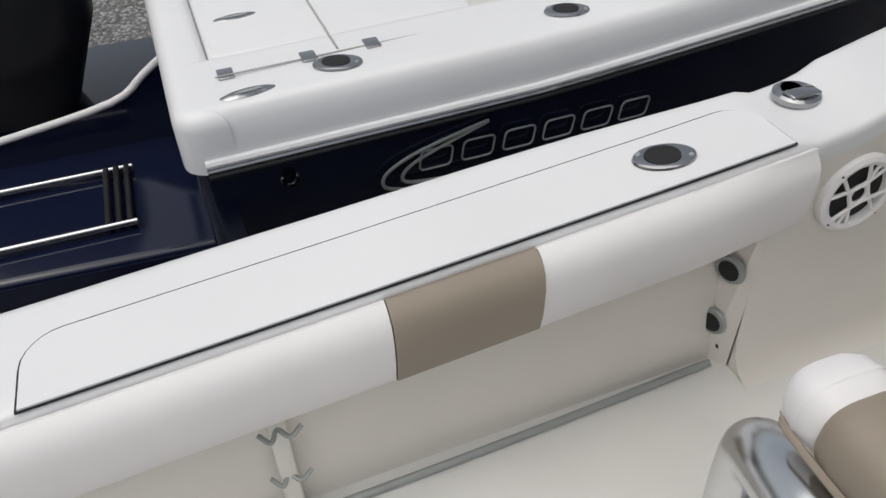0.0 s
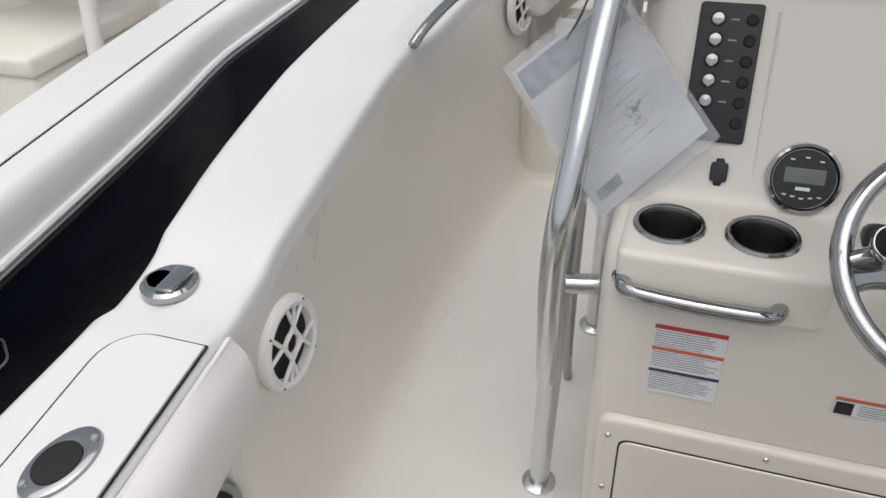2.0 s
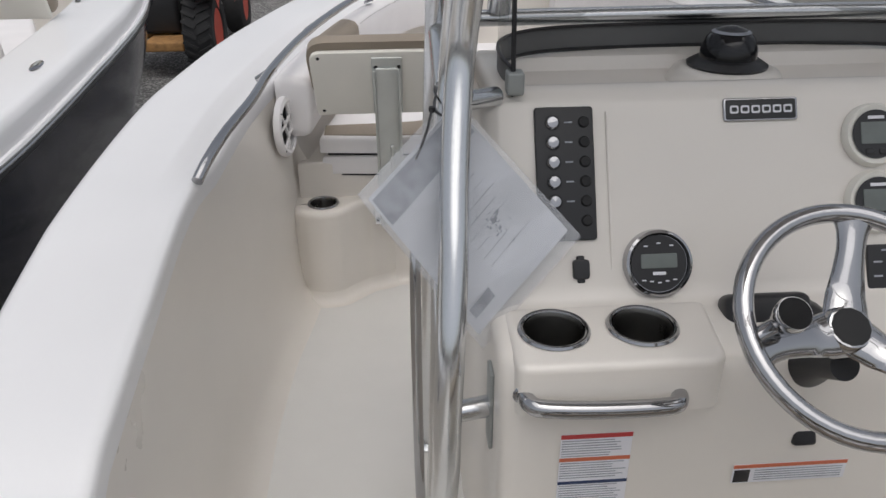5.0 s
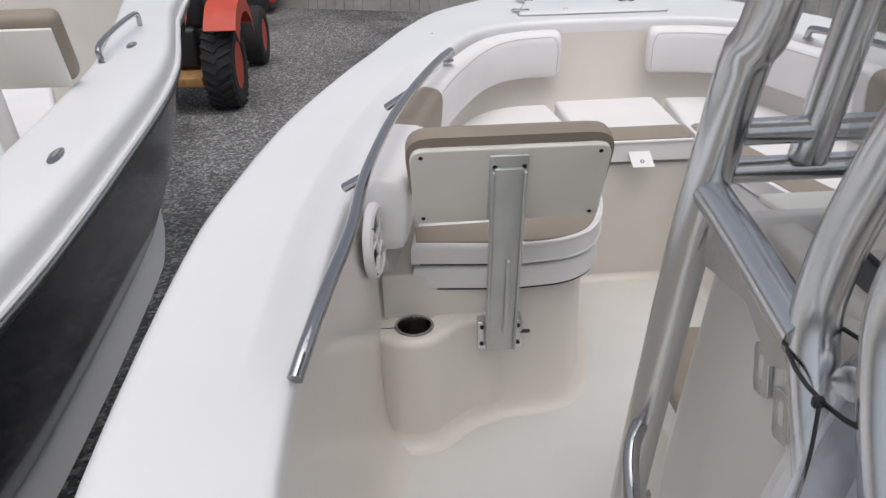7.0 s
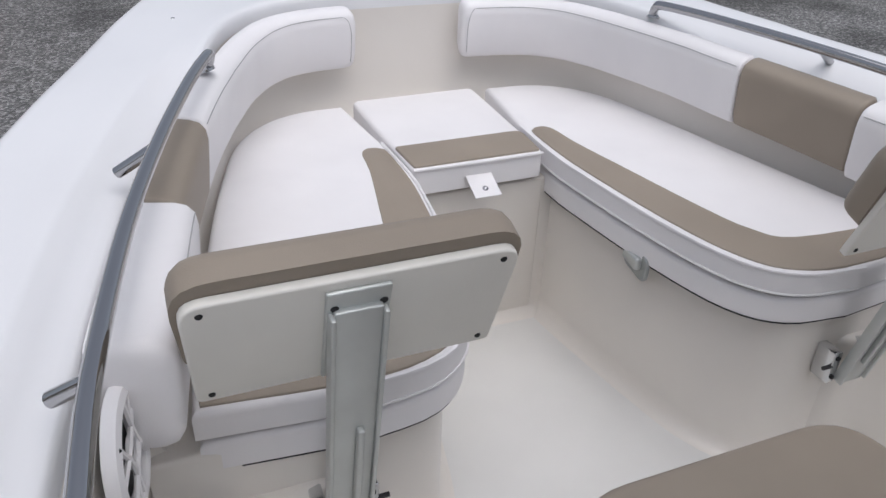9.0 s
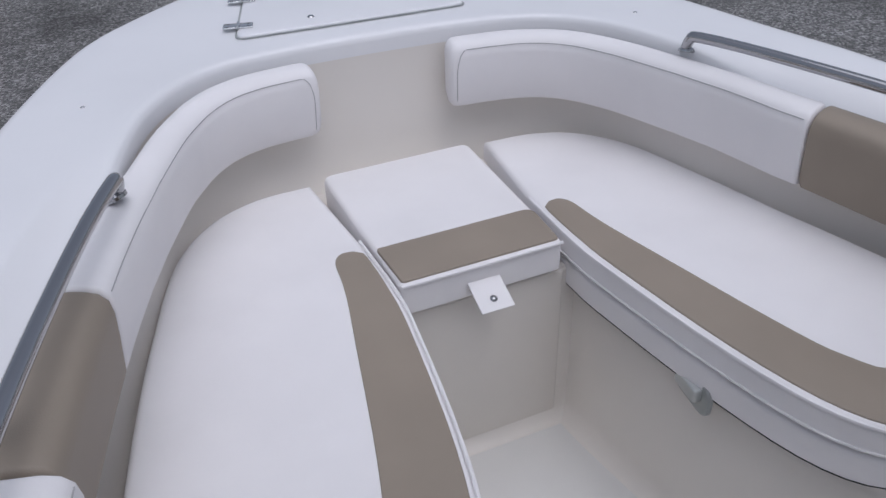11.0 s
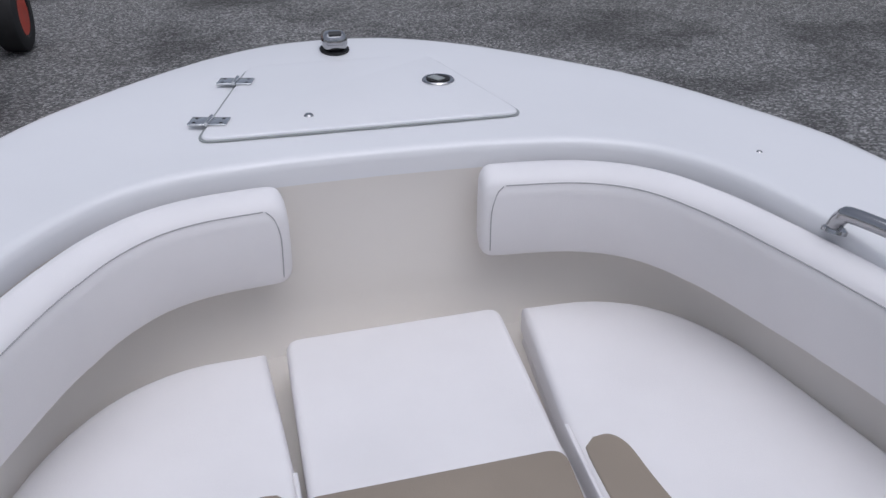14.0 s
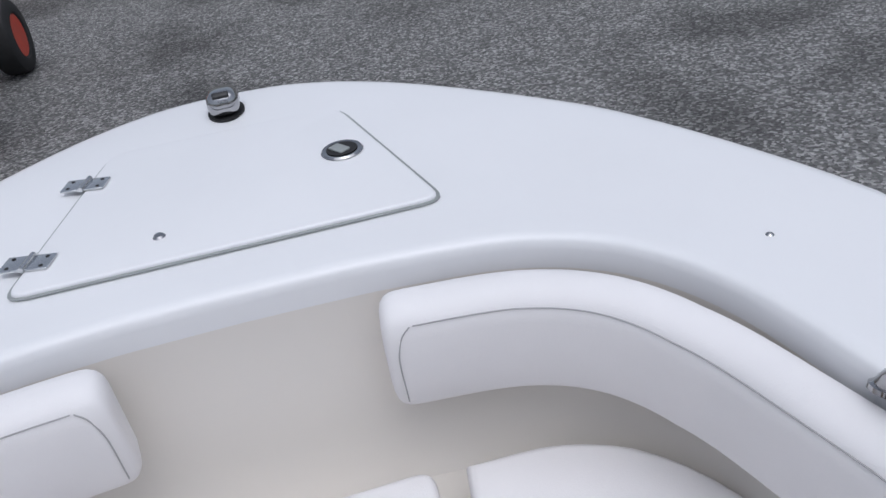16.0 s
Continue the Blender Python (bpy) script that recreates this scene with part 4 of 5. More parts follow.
for sx, x in ((1, -0.319), (-1, 0.290)):
    sp = thing("switch_panel", "black rocker switch panel with round silver buttons", "switch panel", (x, dash_y(1.017), 1.017), group="switch panels")
    piece("panel", plate(0.090, 0.204, 0.006, 0.006, dash(x, 1.017)), BLACK, sp)
    for k in range(6):
        v = 0.078 - k * 0.030
        m = dash(x, 1.017, 0.006) @ Matrix.Translation((-0.018 * sx, v, 0))
        if k < 5:
            b = piece("button", lathe([(0.0, 0.006), (0.008, 0.0055), (0.0105, 0.003), (0.0115, 0.0)], m, 20), CHROME, sp, "silver push button")
            piece("label_bar", plate(0.012, 0.0025, 0.0006, 0.0005, dash(x, 1.017, 0.006) @ Matrix.Translation((0.006 * sx, v, 0)), 0.0003), INK, sp)
        piece("breaker", lathe([(0.0, 0.004), (0.007, 0.004), (0.009, 0.0)], dash(x, 1.017, 0.006) @ Matrix.Translation((0.030 * sx, v, 0)), 14), DARK, sp)
bd = thing("dash_badge", "black dash badge with a white plain emblem", "badge", (-0.01, dash_y(1.097), 1.097))
piece("frame", plate(0.118, 0.036, 0.003, 0.005, dash(-0.01, 1.097)), CHROME, bd)
piece("face", plate(0.112, 0.031, 0.004, 0.004, dash(-0.01, 1.097)), BLACK, bd)
for k in range(6):
    m = dash(-0.01, 1.097, 0.004) @ Matrix.Translation((-0.0425 + k * 0.017, 0, 0))
    piece("emblem_bar", plate(0.0135, 0.0125, 0.0008, 0.003, m, 0.0004), WHLBL, bd)
    piece("emblem_gap", plate(0.0085, 0.0065, 0.0013, 0.002, m, 0.0004), BLACK, bd)
st = thing("marine_stereo", "round black marine stereo with a grey display", "stereo", (-0.183, dash_y(0.892), 0.892))
m = dash(-0.183, 0.892)
piece("bezel", lathe([(0.0, 0.010), (0.044, 0.012), (0.047, 0.018), (0.051, 0.016), (0.053, 0.004), (0.053, 0.0)], m, 44), CHROME, st)
piece("face", lathe([(0.0, 0.0125), (0.043, 0.0135)], m, 36), BLACK, st)
piece("display", plate(0.056, 0.022, 0.0016, 0.002, m @ Matrix.Translation((0, 0.004, 0.0135)), 0.0008), SCREEN, st, "grey lcd")
piece("brand_bar", plate(0.020, 0.005, 0.001, 0.001, m @ Matrix.Translation((0, -0.015, 0.0135)), 0.0004), WHLBL, st)
for k in range(5):
    piece("button_mark", plate(0.006, 0.002, 0.001, 0.0005, m @ Matrix.Translation((-0.024 + k * 0.012, -0.025 - 0.004 * (2 - abs(k - 2)) / 2, 0.0135)), 0.0004), WHLBL, st)
for k in range(3):
    piece("button_mark", plate(0.006, 0.002, 0.001, 0.0005, m @ Matrix.Translation((-0.02 + k * 0.02, 0.027 + (0.004 if k == 1 else 0), 0.0135)), 0.0004), WHLBL, st)
for z in (1.057, 0.965):
    gq = thing("engine_gauge", "round white-rimmed digital engine gauge", "gauge", (0.168, dash_y(z), z), group="engine gauges")
    m = dash(0.168, z)
    piece("rim", lathe([(0.0, 0.008), (0.040, 0.010), (0.046, 0.013), (0.049, 0.009), (0.050, 0.0)], m, 40), BOARD, gq, "white rim")
    piece("face", lathe([(0.0, 0.0115), (0.038, 0.0122)], m, 32), BLACK, gq)
    piece("display", plate(0.050, 0.034, 0.0014, 0.002, m @ Matrix.Translation((0, 0.002, 0.0122)), 0.0008), SCREEN, gq, "grey lcd")
    piece("brand_bar", plate(0.026, 0.005, 0.001, 0.001, m @ Matrix.Translation((0, 0.026, 0.0122)), 0.0004), WHLBL, gq)
    for dx in (-0.011, 0.011):
        piece("button", plate(0.015, 0.010, 0.002, 0.004, m @ Matrix.Translation((dx, -0.027, 0.012))), BLACK, gq)
tt = thing("trim_tab_control", "small black trim tab control pad", "control", (0.178, dash_y(0.875), 0.875))
piece("pad", plate(0.058, 0.070, 0.008, 0.004, dash(0.178, 0.875)), BLACK, tt)
for dx, dy in ((-0.013, 0.008), (0.013, 0.008), (-0.013, -0.014), (0.013, -0.014), (0, 0.026)):
    piece("mark", plate(0.014, 0.003, 0.001, 0.0008, dash(0.178, 0.875, 0.008) @ Matrix.Translation((dx, dy, 0)), 0.0004), INK, tt)
us = thing("usb_socket", "black weatherproof socket cover on the dash", "socket", (-0.301, dash_y(0.888), 0.888))
piece("cover", plate(0.025, 0.030, 0.010, 0.006, dash(-0.301, 0.888)), BLACK, us)
piece("tab", plate(0.012, 0.042, 0.005, 0.003, dash(-0.301, 0.888)), BLACK, us)

# dash seam lines
for x in (-0.252, 0.228):
    piece("dash_seam", tube([(x, dash_y(0.872) - 0.001, 0.872), (x, dash_y(1.10) - 0.001, 1.10)], 0.0022, n=1, sides=6), CREAM, con)

shelf_ob, shell_ob = (next(o for o in con.children if o.name.startswith(n)) for n in ("cup_shelf", "console_shell"))
for x in (-0.360, -0.231):
    for target in (shelf_ob, shell_ob):
        carve(target, lathe([(0.0435, -0.085), (0.0435, 0.03)], Matrix.Translation((x, 1.632, 0.848)), 32))
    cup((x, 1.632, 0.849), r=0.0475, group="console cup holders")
gb = thing("console_grab_bar", "polished stainless console grab bar", "rail", (-0.31, 1.55, 0.79))
piece("bar", tube([(-0.412, 1.556, 0.796), (-0.408, 1.536, 0.796), (-0.388, 1.524, 0.796), (-0.31, 1.520, 0.793), (-0.222, 1.524, 0.790), (-0.202, 1.536, 0.790), (-0.198, 1.556, 0.790)], 0.0125, n=6), CHROME, gb)
for x, z in ((-0.412, 0.796), (-0.198, 0.790)):
    piece("foot", lathe([(0.0, 0.004), (0.015, 0.003), (0.017, 0.0)], facing((x, 1.556, z), (0, -1, 0)), 20), CHROME, gb)


def decal(name, label, x, z, w, h, bands, y=1.5545):
    d = thing(name, label, "label", (x, y, z))
    m = facing((x, y, z), (0, -1, 0))
    piece("sheet", plate(w, h, 0.0008, 0.001, m, 0.0003), WHLBL, d)
    for v, bh, mt in bands:
        piece("band", plate(w, bh, 0.0004, 0.0003, m @ Matrix.Translation((0, v, 0.0009)), 0.0002), mt, d)
    return d, m


d, m = decal("warning_label", "white warning label with red, orange and blue headings", -0.305, 0.652, 0.104, 0.140, ((0.066, 0.008, REDLBL), (0.023, 0.007, ORLBL), (-0.022, 0.006, NAVYLBL)))
random.seed(3)
for v in [0.058 - k * 0.0047 for k in range(7)] + [0.016 - k * 0.0047 for k in range(7)] + [-0.028 - k * 0.0047 for k in range(8)]:
    w = random.uniform(0.07, 0.098)
    piece("text_bar", plate(w, 0.0016, 0.0004, 0.0002, m @ Matrix.Translation(((w - 0.1) / 2, v, 0.0009)), 0.0002), INK, d)
d, m = decal("safety_label", "white safety label with an orange heading and a small pictogram", -0.005, 0.628, 0.175, 0.036, ((0.0145, 0.007, ORLBL),))
piece("pictogram", plate(0.024, 0.024, 0.0005, 0.0005, m @ Matrix.Translation((-0.073, -0.004, 0.0009)), 0.0002), BLACK, d)
for k in range(5):
    piece("text_bar", plate(0.135, 0.0016, 0.0004, 0.0002, m @ Matrix.Translation((0.014, 0.006 - 0.0046 * k, 0.0009)), 0.0002), INK, d)

# glove box door on the aft console face
gx = thing("console_hatch", "cream console storage hatch with a raised frame", "hatch", (-0.15, 1.545, 0.36))
m = facing((-0.16, 1.556, 0.36), (0, -1, 0))
fr = slab(rounded([(-0.265, -0.155), (0.265, -0.155), (0.265, 0.155), (-0.265, 0.155)], 0.03), 0.0, 0.016, 0.010)
fr.transform(m)
piece("frame", fr, CREAM, gx)
piece("door_gap", plate(0.455, 0.225, 0.001, 0.02, m @ Matrix.Translation((0, 0, 0.016)), 0.0005), GROOVE, gx)
piece("door", plate(0.449, 0.219, 0.004, 0.02, m @ Matrix.Translation((0, 0, 0.016)), 0.003), CREAM, gx)
for u, v in ((-0.245, 0.115), (-0.245, -0.02), (-0.245, -0.135), (0.245, 0.115), (0.245, -0.135), (0.0, 0.135)):
    piece("screw", lathe([(0.0, 0.003), (0.004, 0.0025), (0.006, 0.0)], m @ Matrix.Translation((u, v, 0.016)), 12), ALU, gx)
piece("latch", lathe([(0.0, 0.005), (0.013, 0.004), (0.017, 0.0)], m @ Matrix.Translation((0.02, -0.075, 0.020)), 20), BLACK, gx)

# helm: black bezel, wheel, throttle switch panel
hb = thing("steering_helm", "black steering helm with a tilt lever", "helm", (0.01, 1.60, 0.83))
hn = Vector((0, -0.86, 0.51))
mh = facing((-0.005, 1.63, 0.785), hn)
piece("body", lathe([(0.095, -0.06), (0.092, 0.0), (0.080, 0.020), (0.050, 0.035), (0.022, 0.10), (0.020, 0.15)], mh, 32), BLACK, hb)
piece("tilt_lever", rbox((0.035, 0.05, 0.02), 0.006, mh @ Matrix.Translation((0.01, -0.105, 0.012))), BLACK, hb)
piece("tilt_block", rbox((0.13, 0.07, 0.05), 0.015, mh @ Matrix.Translation((-0.03, 0.06, 0.0))), BLACK, hb)
mw = facing((-0.021, 1.473, 0.950), (0, -0.636, 0.771)) @ Matrix.Rotation(radians(-12), 4, "Z")
R = 0.1445
ring = [mw @ Vector((R * math.cos(a), R * math.sin(a), 0.0)) for a in np.linspace(0, 2 * math.pi, 56, endpoint=False)]
sw = piece("steering_wheel", tube(ring, 0.0125, n=1, sides=14, closed=True), CHROME, con, "polished stainless three-spoke steering wheel")
for a in (90, 204, 328):
    a = radians(a)
    rows = []
    for t in np.linspace(0, 1, 13):
        rr = 0.012 + t * (R - 0.014)
        w = float(np.interp(t, [0, 0.2, 0.45, 0.7, 0.88, 1.0], [0.030, 0.027, 0.021, 0.018, 0.021, 0.033]))
        z = float(np.interp(t, [0, 0.25, 0.6, 1], [-0.034, -0.032, -0.016, 0.0]))
        cx, cy = rr * math.cos(a), rr * math.sin(a)
        tx, ty = -math.sin(a), math.cos(a)
        rows.append([mw @ Vector((cx + tx * w * u, cy + ty * w * u, z + v)) for u, v in ((-1, -0.003), (-0.93, 0.001), (-0.55, 0.0065), (0, 0.0095), (0.55, 0.0065), (0.93, 0.001), (1, -0.003), (0.6, -0.008), (-0.6, -0.008))])
    piece("spoke", loft(rows, close_v=True, cap=True), CHROME, sw)
hubm = mw @ Matrix.Translation((0, 0, -0.034))
piece("hub", lathe([(0.032, -0.03), (0.032, 0.003), (0.027, 0.0095), (0.022, 0.0105), (0.0, 0.0105)], hubm, 28), CHROME, sw)
piece("hub_cap", lathe([(0.0250, 0.0107), (0.012, 0.0125), (0.0, 0.0125)], hubm, 12), DARK, sw, "dark hub recess")
kn = mw @ Matrix.Translation((-0.098, -0.018, 0.004))
piece("knob_arm", tube([mw @ Vector((-0.136, -0.046, 0.0)), mw @ Vector((-0.118, -0.032, 0.0)), mw @ Vector((-0.098, -0.018, 0.0))], 0.010, n=3), CHROME, sw)
piece("knob", lathe([(0.010, -0.006), (0.019, 0.006), (0.022, 0.026), (0.0205, 0.032)], kn, 28), CHROME, sw)
piece("knob_top", lathe([(0.0198, 0.0325), (0.0, 0.0325)], kn, 24), DARK, sw, "dark knob face")
kp = thing("key_panel", "black ignition key switch panel", "switch panel", (0.215, 1.62, 0.765))
mk = facing((0.218, 1.60, 0.765), (0, -0.9, 0.45))
piece("pod", plate(0.20, 0.16, 0.05, 0.03, mk @ Matrix.Translation((0, 0, -0.05)), 0.02), CREAM, kp, "cream moulded pod")
piece("panel", plate(0.072, 0.105, 0.005, 0.004, mk @ Matrix.Translation((0.01, -0.01, 0))), BLACK, kp)
for dx, dy in ((-0.027, 0.044), (0.027, 0.044), (-0.027, -0.044), (0.027, -0.044)):
    piece("screw", lathe([(0.0, 0.002), (0.004, 0.0)], mk @ Matrix.Translation((0.01 + dx, -0.01 + dy, 0.005)), 10), GREYMET, kp)
piece("key", lathe([(0.0, 0.018), (0.010, 0.016), (0.012, 0.0)], mk @ Matrix.Translation((0.022, -0.03, 0.005)), 16), GREYMET, kp)
piece("brand_bar", plate(0.034, 0.006, 0.001, 0.001, mk @ Matrix.Translation((0.0, -0.012, 0.005)), 0.0004), WHLBL, kp)
piece("caution_label", plate(0.075, 0.03, 0.0008, 0.001, dash(0.17, 0.852, 0.0) @ Matrix.Translation((0.01, -0.02, 0.001)), 0.0003), WHLBL, kp)

# ---- windscreen ----
ws = thing("windscreen", "smoked acrylic console windscreen in a grey base channel", "windscreen", (0, 2.15, 1.14))
plan = spline([(-0.395, 1.862, 0), (-0.405, 1.93, 0), (-0.395, 2.01, 0), (-0.345, 2.07, 0), (-0.24, 2.098, 0), (0, 2.108, 0), (0.24, 2.098, 0), (0.345, 2.07, 0), (0.395, 2.01, 0), (0.405, 1.93, 0), (0.395, 1.862, 0)], 5)
lift = lambda p: float(np.interp(p.y, [1.862, 2.0, 2.11], [0.0, 0.008, 0.012]))
piece("base_channel", loft([[p + Vector((0, d, 1.128 + lift(p) + z)) for d, z in ((0, 0), (0, 0.036), (0.006, 0.036), (0.006, 0))] for p in plan], close_v=True, cap=True), DKRUB, ws, "grey rubber base channel")
for z in (1.126, 1.166):
    piece("trim_bead", tube([p + Vector((0, -0.002, z + lift(p))) for p in plan], 0.0035, n=1, sides=6), BLACK, ws, "black trim bead")
pane = loft([[p + Vector((0, 0, 1.17 + lift(p))), p + Vector((0, 0.02, 1.30)), p * 1.0 + Vector((0, 0.04, 1.52))] for p in plan])
wp = piece("pane", pane, ACRYL, ws, "smoked acrylic pane")
wp.visible_shadow = False
for sx in (-1, 1):
    piece("edge_trim", tube([(sx * 0.395, 1.858, 1.14), (sx * 0.395, 1.875, 1.30), (sx * 0.395, 1.90, 1.52)], 0.004, n=3, sides=8), BLACK, ws, "black edge trim")
    piece("corner_bracket", rbox((0.026, 0.03, 0.035), 0.004, Matrix.Translation((sx * 0.392, 1.862, 1.145))), GREYMET, ws)

# ---- tower frame ----
tf = thing("t_top_frame", "brushed aluminium tower frame of welded double tubes round the console", "frame", (0, 1.9, SOLE_Z))
for sx in (-1, 1):
    f = (lambda bm: bm) if sx < 0 else mirror
    aft = [(-0.526, 1.625, 0.50), (-0.523, 1.603, 0.55), (-0.519, 1.58, 0.65), (-0.518, 1.570, 0.75), (-0.513, 1.58, 0.85), (-0.504, 1.632, 0.95), (-0.497, 1.70, 1.05), (-0.487, 1.765, 1.15), (-0.479, 1.788, 1.22), (-0.470, 1.768, 1.31), (-0.462, 1.735, 1.40), (-0.445, 1.68, 1.6), (-0.42, 1.58, 2.04)]
    piece("aft_leg", f(tube(aft, 0.021, n=6)), ALU, tf)
    twin = [(-0.546, 1.70, SOLE_Z), (-0.540, 1.685, 0.22), (-0.532, 1.665, 0.38), (-0.524, 1.655, 0.55), (-0.518, 1.66, 0.72), (-0.510, 1.70, 0.88), (-0.499, 1.79, 1.03), (-0.490, 1.858, 1.13), (-0.484, 1.868, 1.20), (-0.476, 1.845, 1.30), (-0.468, 1.812, 1.39), (-0.45, 1.76, 1.6), (-0.425, 1.66, 2.04)]
    piece("twin_leg", f(tube(twin, 0.021, n=6)), ALU, tf)
    piece("console_strut", f(tube([(-0.515, 1.625, 0.712), (-0.445, 1.64, 0.712)], 0.017, n=1)), ALU, tf)
    piece("strut_flange", f(rbox((0.006, 0.04, 0.14), 0.002, Matrix.Translation((-0.448, 1.64, 0.712)))), GREYMET, tf)
    piece("console_strut", f(tube([(-0.49, 1.80, 1.135), (-0.42, 1.86, 1.125)], 0.015, n=1)), ALU, tf)
    fore = [(-0.512, 2.245, SOLE_Z), (-0.507, 2.235, 0.40), (-0.502, 2.20, 0.70), (-0.498, 2.165, 0.90), (-0.493, 2.13, 1.10), (-0.490, 2.105, 1.20), (-0.488, 2.07, 1.32), (-0.478, 2.03, 1.43), (-0.45, 1.93, 2.04)]
    piece("fore_leg", f(tube(fore, 0.025, n=6)), ALU, tf)
    piece("foot_plate", f(lathe([(0.042, 0.0), (0.042, 0.006), (0.028, 0.012)], Matrix.Translation((-0.512, 2.245, SOLE_Z)), 24)), ALU, tf)
    piece("foot_plate", f(lathe([(0.036, 0.0), (0.036, 0.006), (0.024, 0.010)], Matrix.Translation((-0.546, 1.70, SOLE_Z)), 24)), ALU, tf)
    piece("side_brace", f(tube([(-0.490, 2.115, 1.175), (-0.493, 1.99, 1.158), (-0.496, 1.862, 1.135)], 0.020, n=4)), ALU, tf)
    piece("gusset", f(loft([[(x, y, z) for y, z in ((2.10, 1.165), (1.885, 1.135), (1.885, 1.085), (1.925, 1.066), (1.985, 1.10), (2.095, 1.085))] for x in (-0.488, -0.482)], close_v=True, cap=True)), ALU, tf)
    piece("side_rail", f(tube([(-0.508, 2.175, 0.80), (-0.535, 2.13, 0.78), (-0.545, 2.07, 0.70), (-0.548, 2.03, 0.40), (-0.548, 2.02, 0.18), (-0.545, 2.03, SOLE_Z)], 0.0115, n=6)), CHROME, tf, "polished side grab rail")
    piece("front_post", f(tube([(-0.385, 2.105, 1.205), (-0.37, 2.07, 1.45), (-0.34, 1.97, 2.04)], 0.021, n=5)), ALU, tf)
for z, y in ((1.240, 2.095), (1.192, 2.108)):
    piece("cross_tube", tube([(-0.485, y, z), (0, y + 0.01, z), (0.485, y, z)], 0.0145, n=4), ALU, tf)
rt = thing("tower_top", "aluminium tower hoop with a small white canvas panel", "roof", (0, 1.75, 2.03))
piece("canvas", slab(rounded([(-0.60, 1.30), (0.60, 1.30), (0.60, 2.25), (-0.60, 2.25)], 0.12), 2.062, 2.077, 0.006), VINYL, rt, "white canvas sun panel")
piece("hoop", tube([(-0.80, 1.05, 2.04), (-0.74, 0.98, 2.04), (0.74, 0.98, 2.04), (0.80, 1.05, 2.04), (0.77, 2.45, 2.04), (0.70, 2.52, 2.04), (-0.70, 2.52, 2.04), (-0.77, 2.45, 2.04)], 0.02, n=6, closed=True), ALU, rt)
for y in (2.03, 2.16):
    piece("roof_beam", tube([(-0.79, y, 2.04), (0.79, y, 2.04)], 0.018, n=1), ALU, rt)
# zip tie on the port leg
zt = thing("zip_tie", "black cable tie round the tower leg", "cable tie", (-0.50, 1.80, 1.135))
ringp = [(-0.490 + 0.027 * math.cos(a), 1.812 + 0.075 * math.sin(a), 1.138 + 0.012 * math.cos(a)) for a in np.linspace(0, 2 * math.pi, 20, endpoint=False)]
piece("loop", tube(ringp, 0.0022, n=1, sides=6, closed=True), BLACK, zt)
piece("head", rbox((0.009, 0.007, 0.009), 0.002, Matrix.Translation((-0.522, 1.788, 1.13))), BLACK, zt)
piece("tail", tube([(-0.522, 1.786, 1.13), (-0.532, 1.768, 1.10), (-0.548, 1.748, 1.07)], 0.0018, n=4, sides=6), BLACK, zt)

# clear document bag hanging from the tie
dg = thing("document_bag", "clear plastic bag of printed papers hanging on the tower leg", "bag", (-0.48, 1.78, 0.80))
A, B, C, D = Vector((-0.630, 1.700, 1.040)), Vector((-0.492, 1.812, 1.145)), Vector((-0.308, 1.725, 0.952)), Vector((-0.456, 1.672, 0.792))


def sheet(fa, fb, ga, gb, bulge, n=10):
    rows = []
    for i in range(n + 1):
        u = fa + (fb - fa) * i / n
        r = []
        for j in range(n + 1):
            v = ga + (gb - ga) * j / n
            p = A * (1 - u) * (1 - v) + B * u * (1 - v) + C * u * v + D * (1 - u) * v
            w = 0.005 * math.sin(5 * u + 3 * v) + 0.004 * math.sin(11 * v - 4 * u)
            r.append(p + Vector((-0.1, -1, 0.35)).normalized() * (w + bulge))
        rows.append(r)
    return loft(rows)


piece("film", sheet(0, 1, 0, 1, 0.006, 14), CLEAR, dg, "clear plastic film")
piece("film", sheet(0, 1, 0, 1, -0.006, 14), CLEAR, dg, "clear plastic film")
piece("paper", sheet(0.04, 0.96, 0.05, 0.93, 0.0, 14), PAPER, dg, "white printed sheets")
piece("print_block", sheet(0.06, 0.94, 0.07, 0.22, 0.002, 8), INK, dg, "grey printed heading")
random.seed(5)
piece("inner_sheet", sheet(0.30, 0.93, 0.24, 0.90, 0.0015, 10), PAPER, dg, "second printed sheet")
for k in range(9):
    v = 0.30 + 0.055 * k
    piece("text_bar", sheet(0.40, 0.40 + random.uniform(0.12, 0.42), v, v + 0.006, 0.0026, 6), FAINT, dg)
for k in range(26):
    u, v = random.gauss(0.60, 0.045), random.gauss(0.60, 0.05)
    piece("ink_smudge", sheet(u, u + random.uniform(0.006, 0.03), v, v + random.uniform(0.006, 0.016), 0.0033, 3), INK, dg)
piece("print_block", sheet(0.10, 0.30, 0.80, 0.86, 0.002, 6), INK, dg, "grey printed footer")

# side door latches on the console
for y, z in ((1.998, 1.005), (1.945, 0.985)):
    dl = thing("console_latch", "chrome slotted door hasp on the console side", "latch", (-HW - 0.003, y, z), group="console latches")
    ml = facing((-HW - 0.002, y, z), (-1, 0, 0)) @ Matrix.Rotation(0.25, 4, "Z")
    piece("plate", plate(0.034, 0.058, 0.005, 0.009, ml), ALU, dl)
    piece("slot", plate(0.010, 0.028, 0.0062, 0.005, ml @ Matrix.Translation((0.002, 0.004, 0))), CREAM, dl, "open slot")

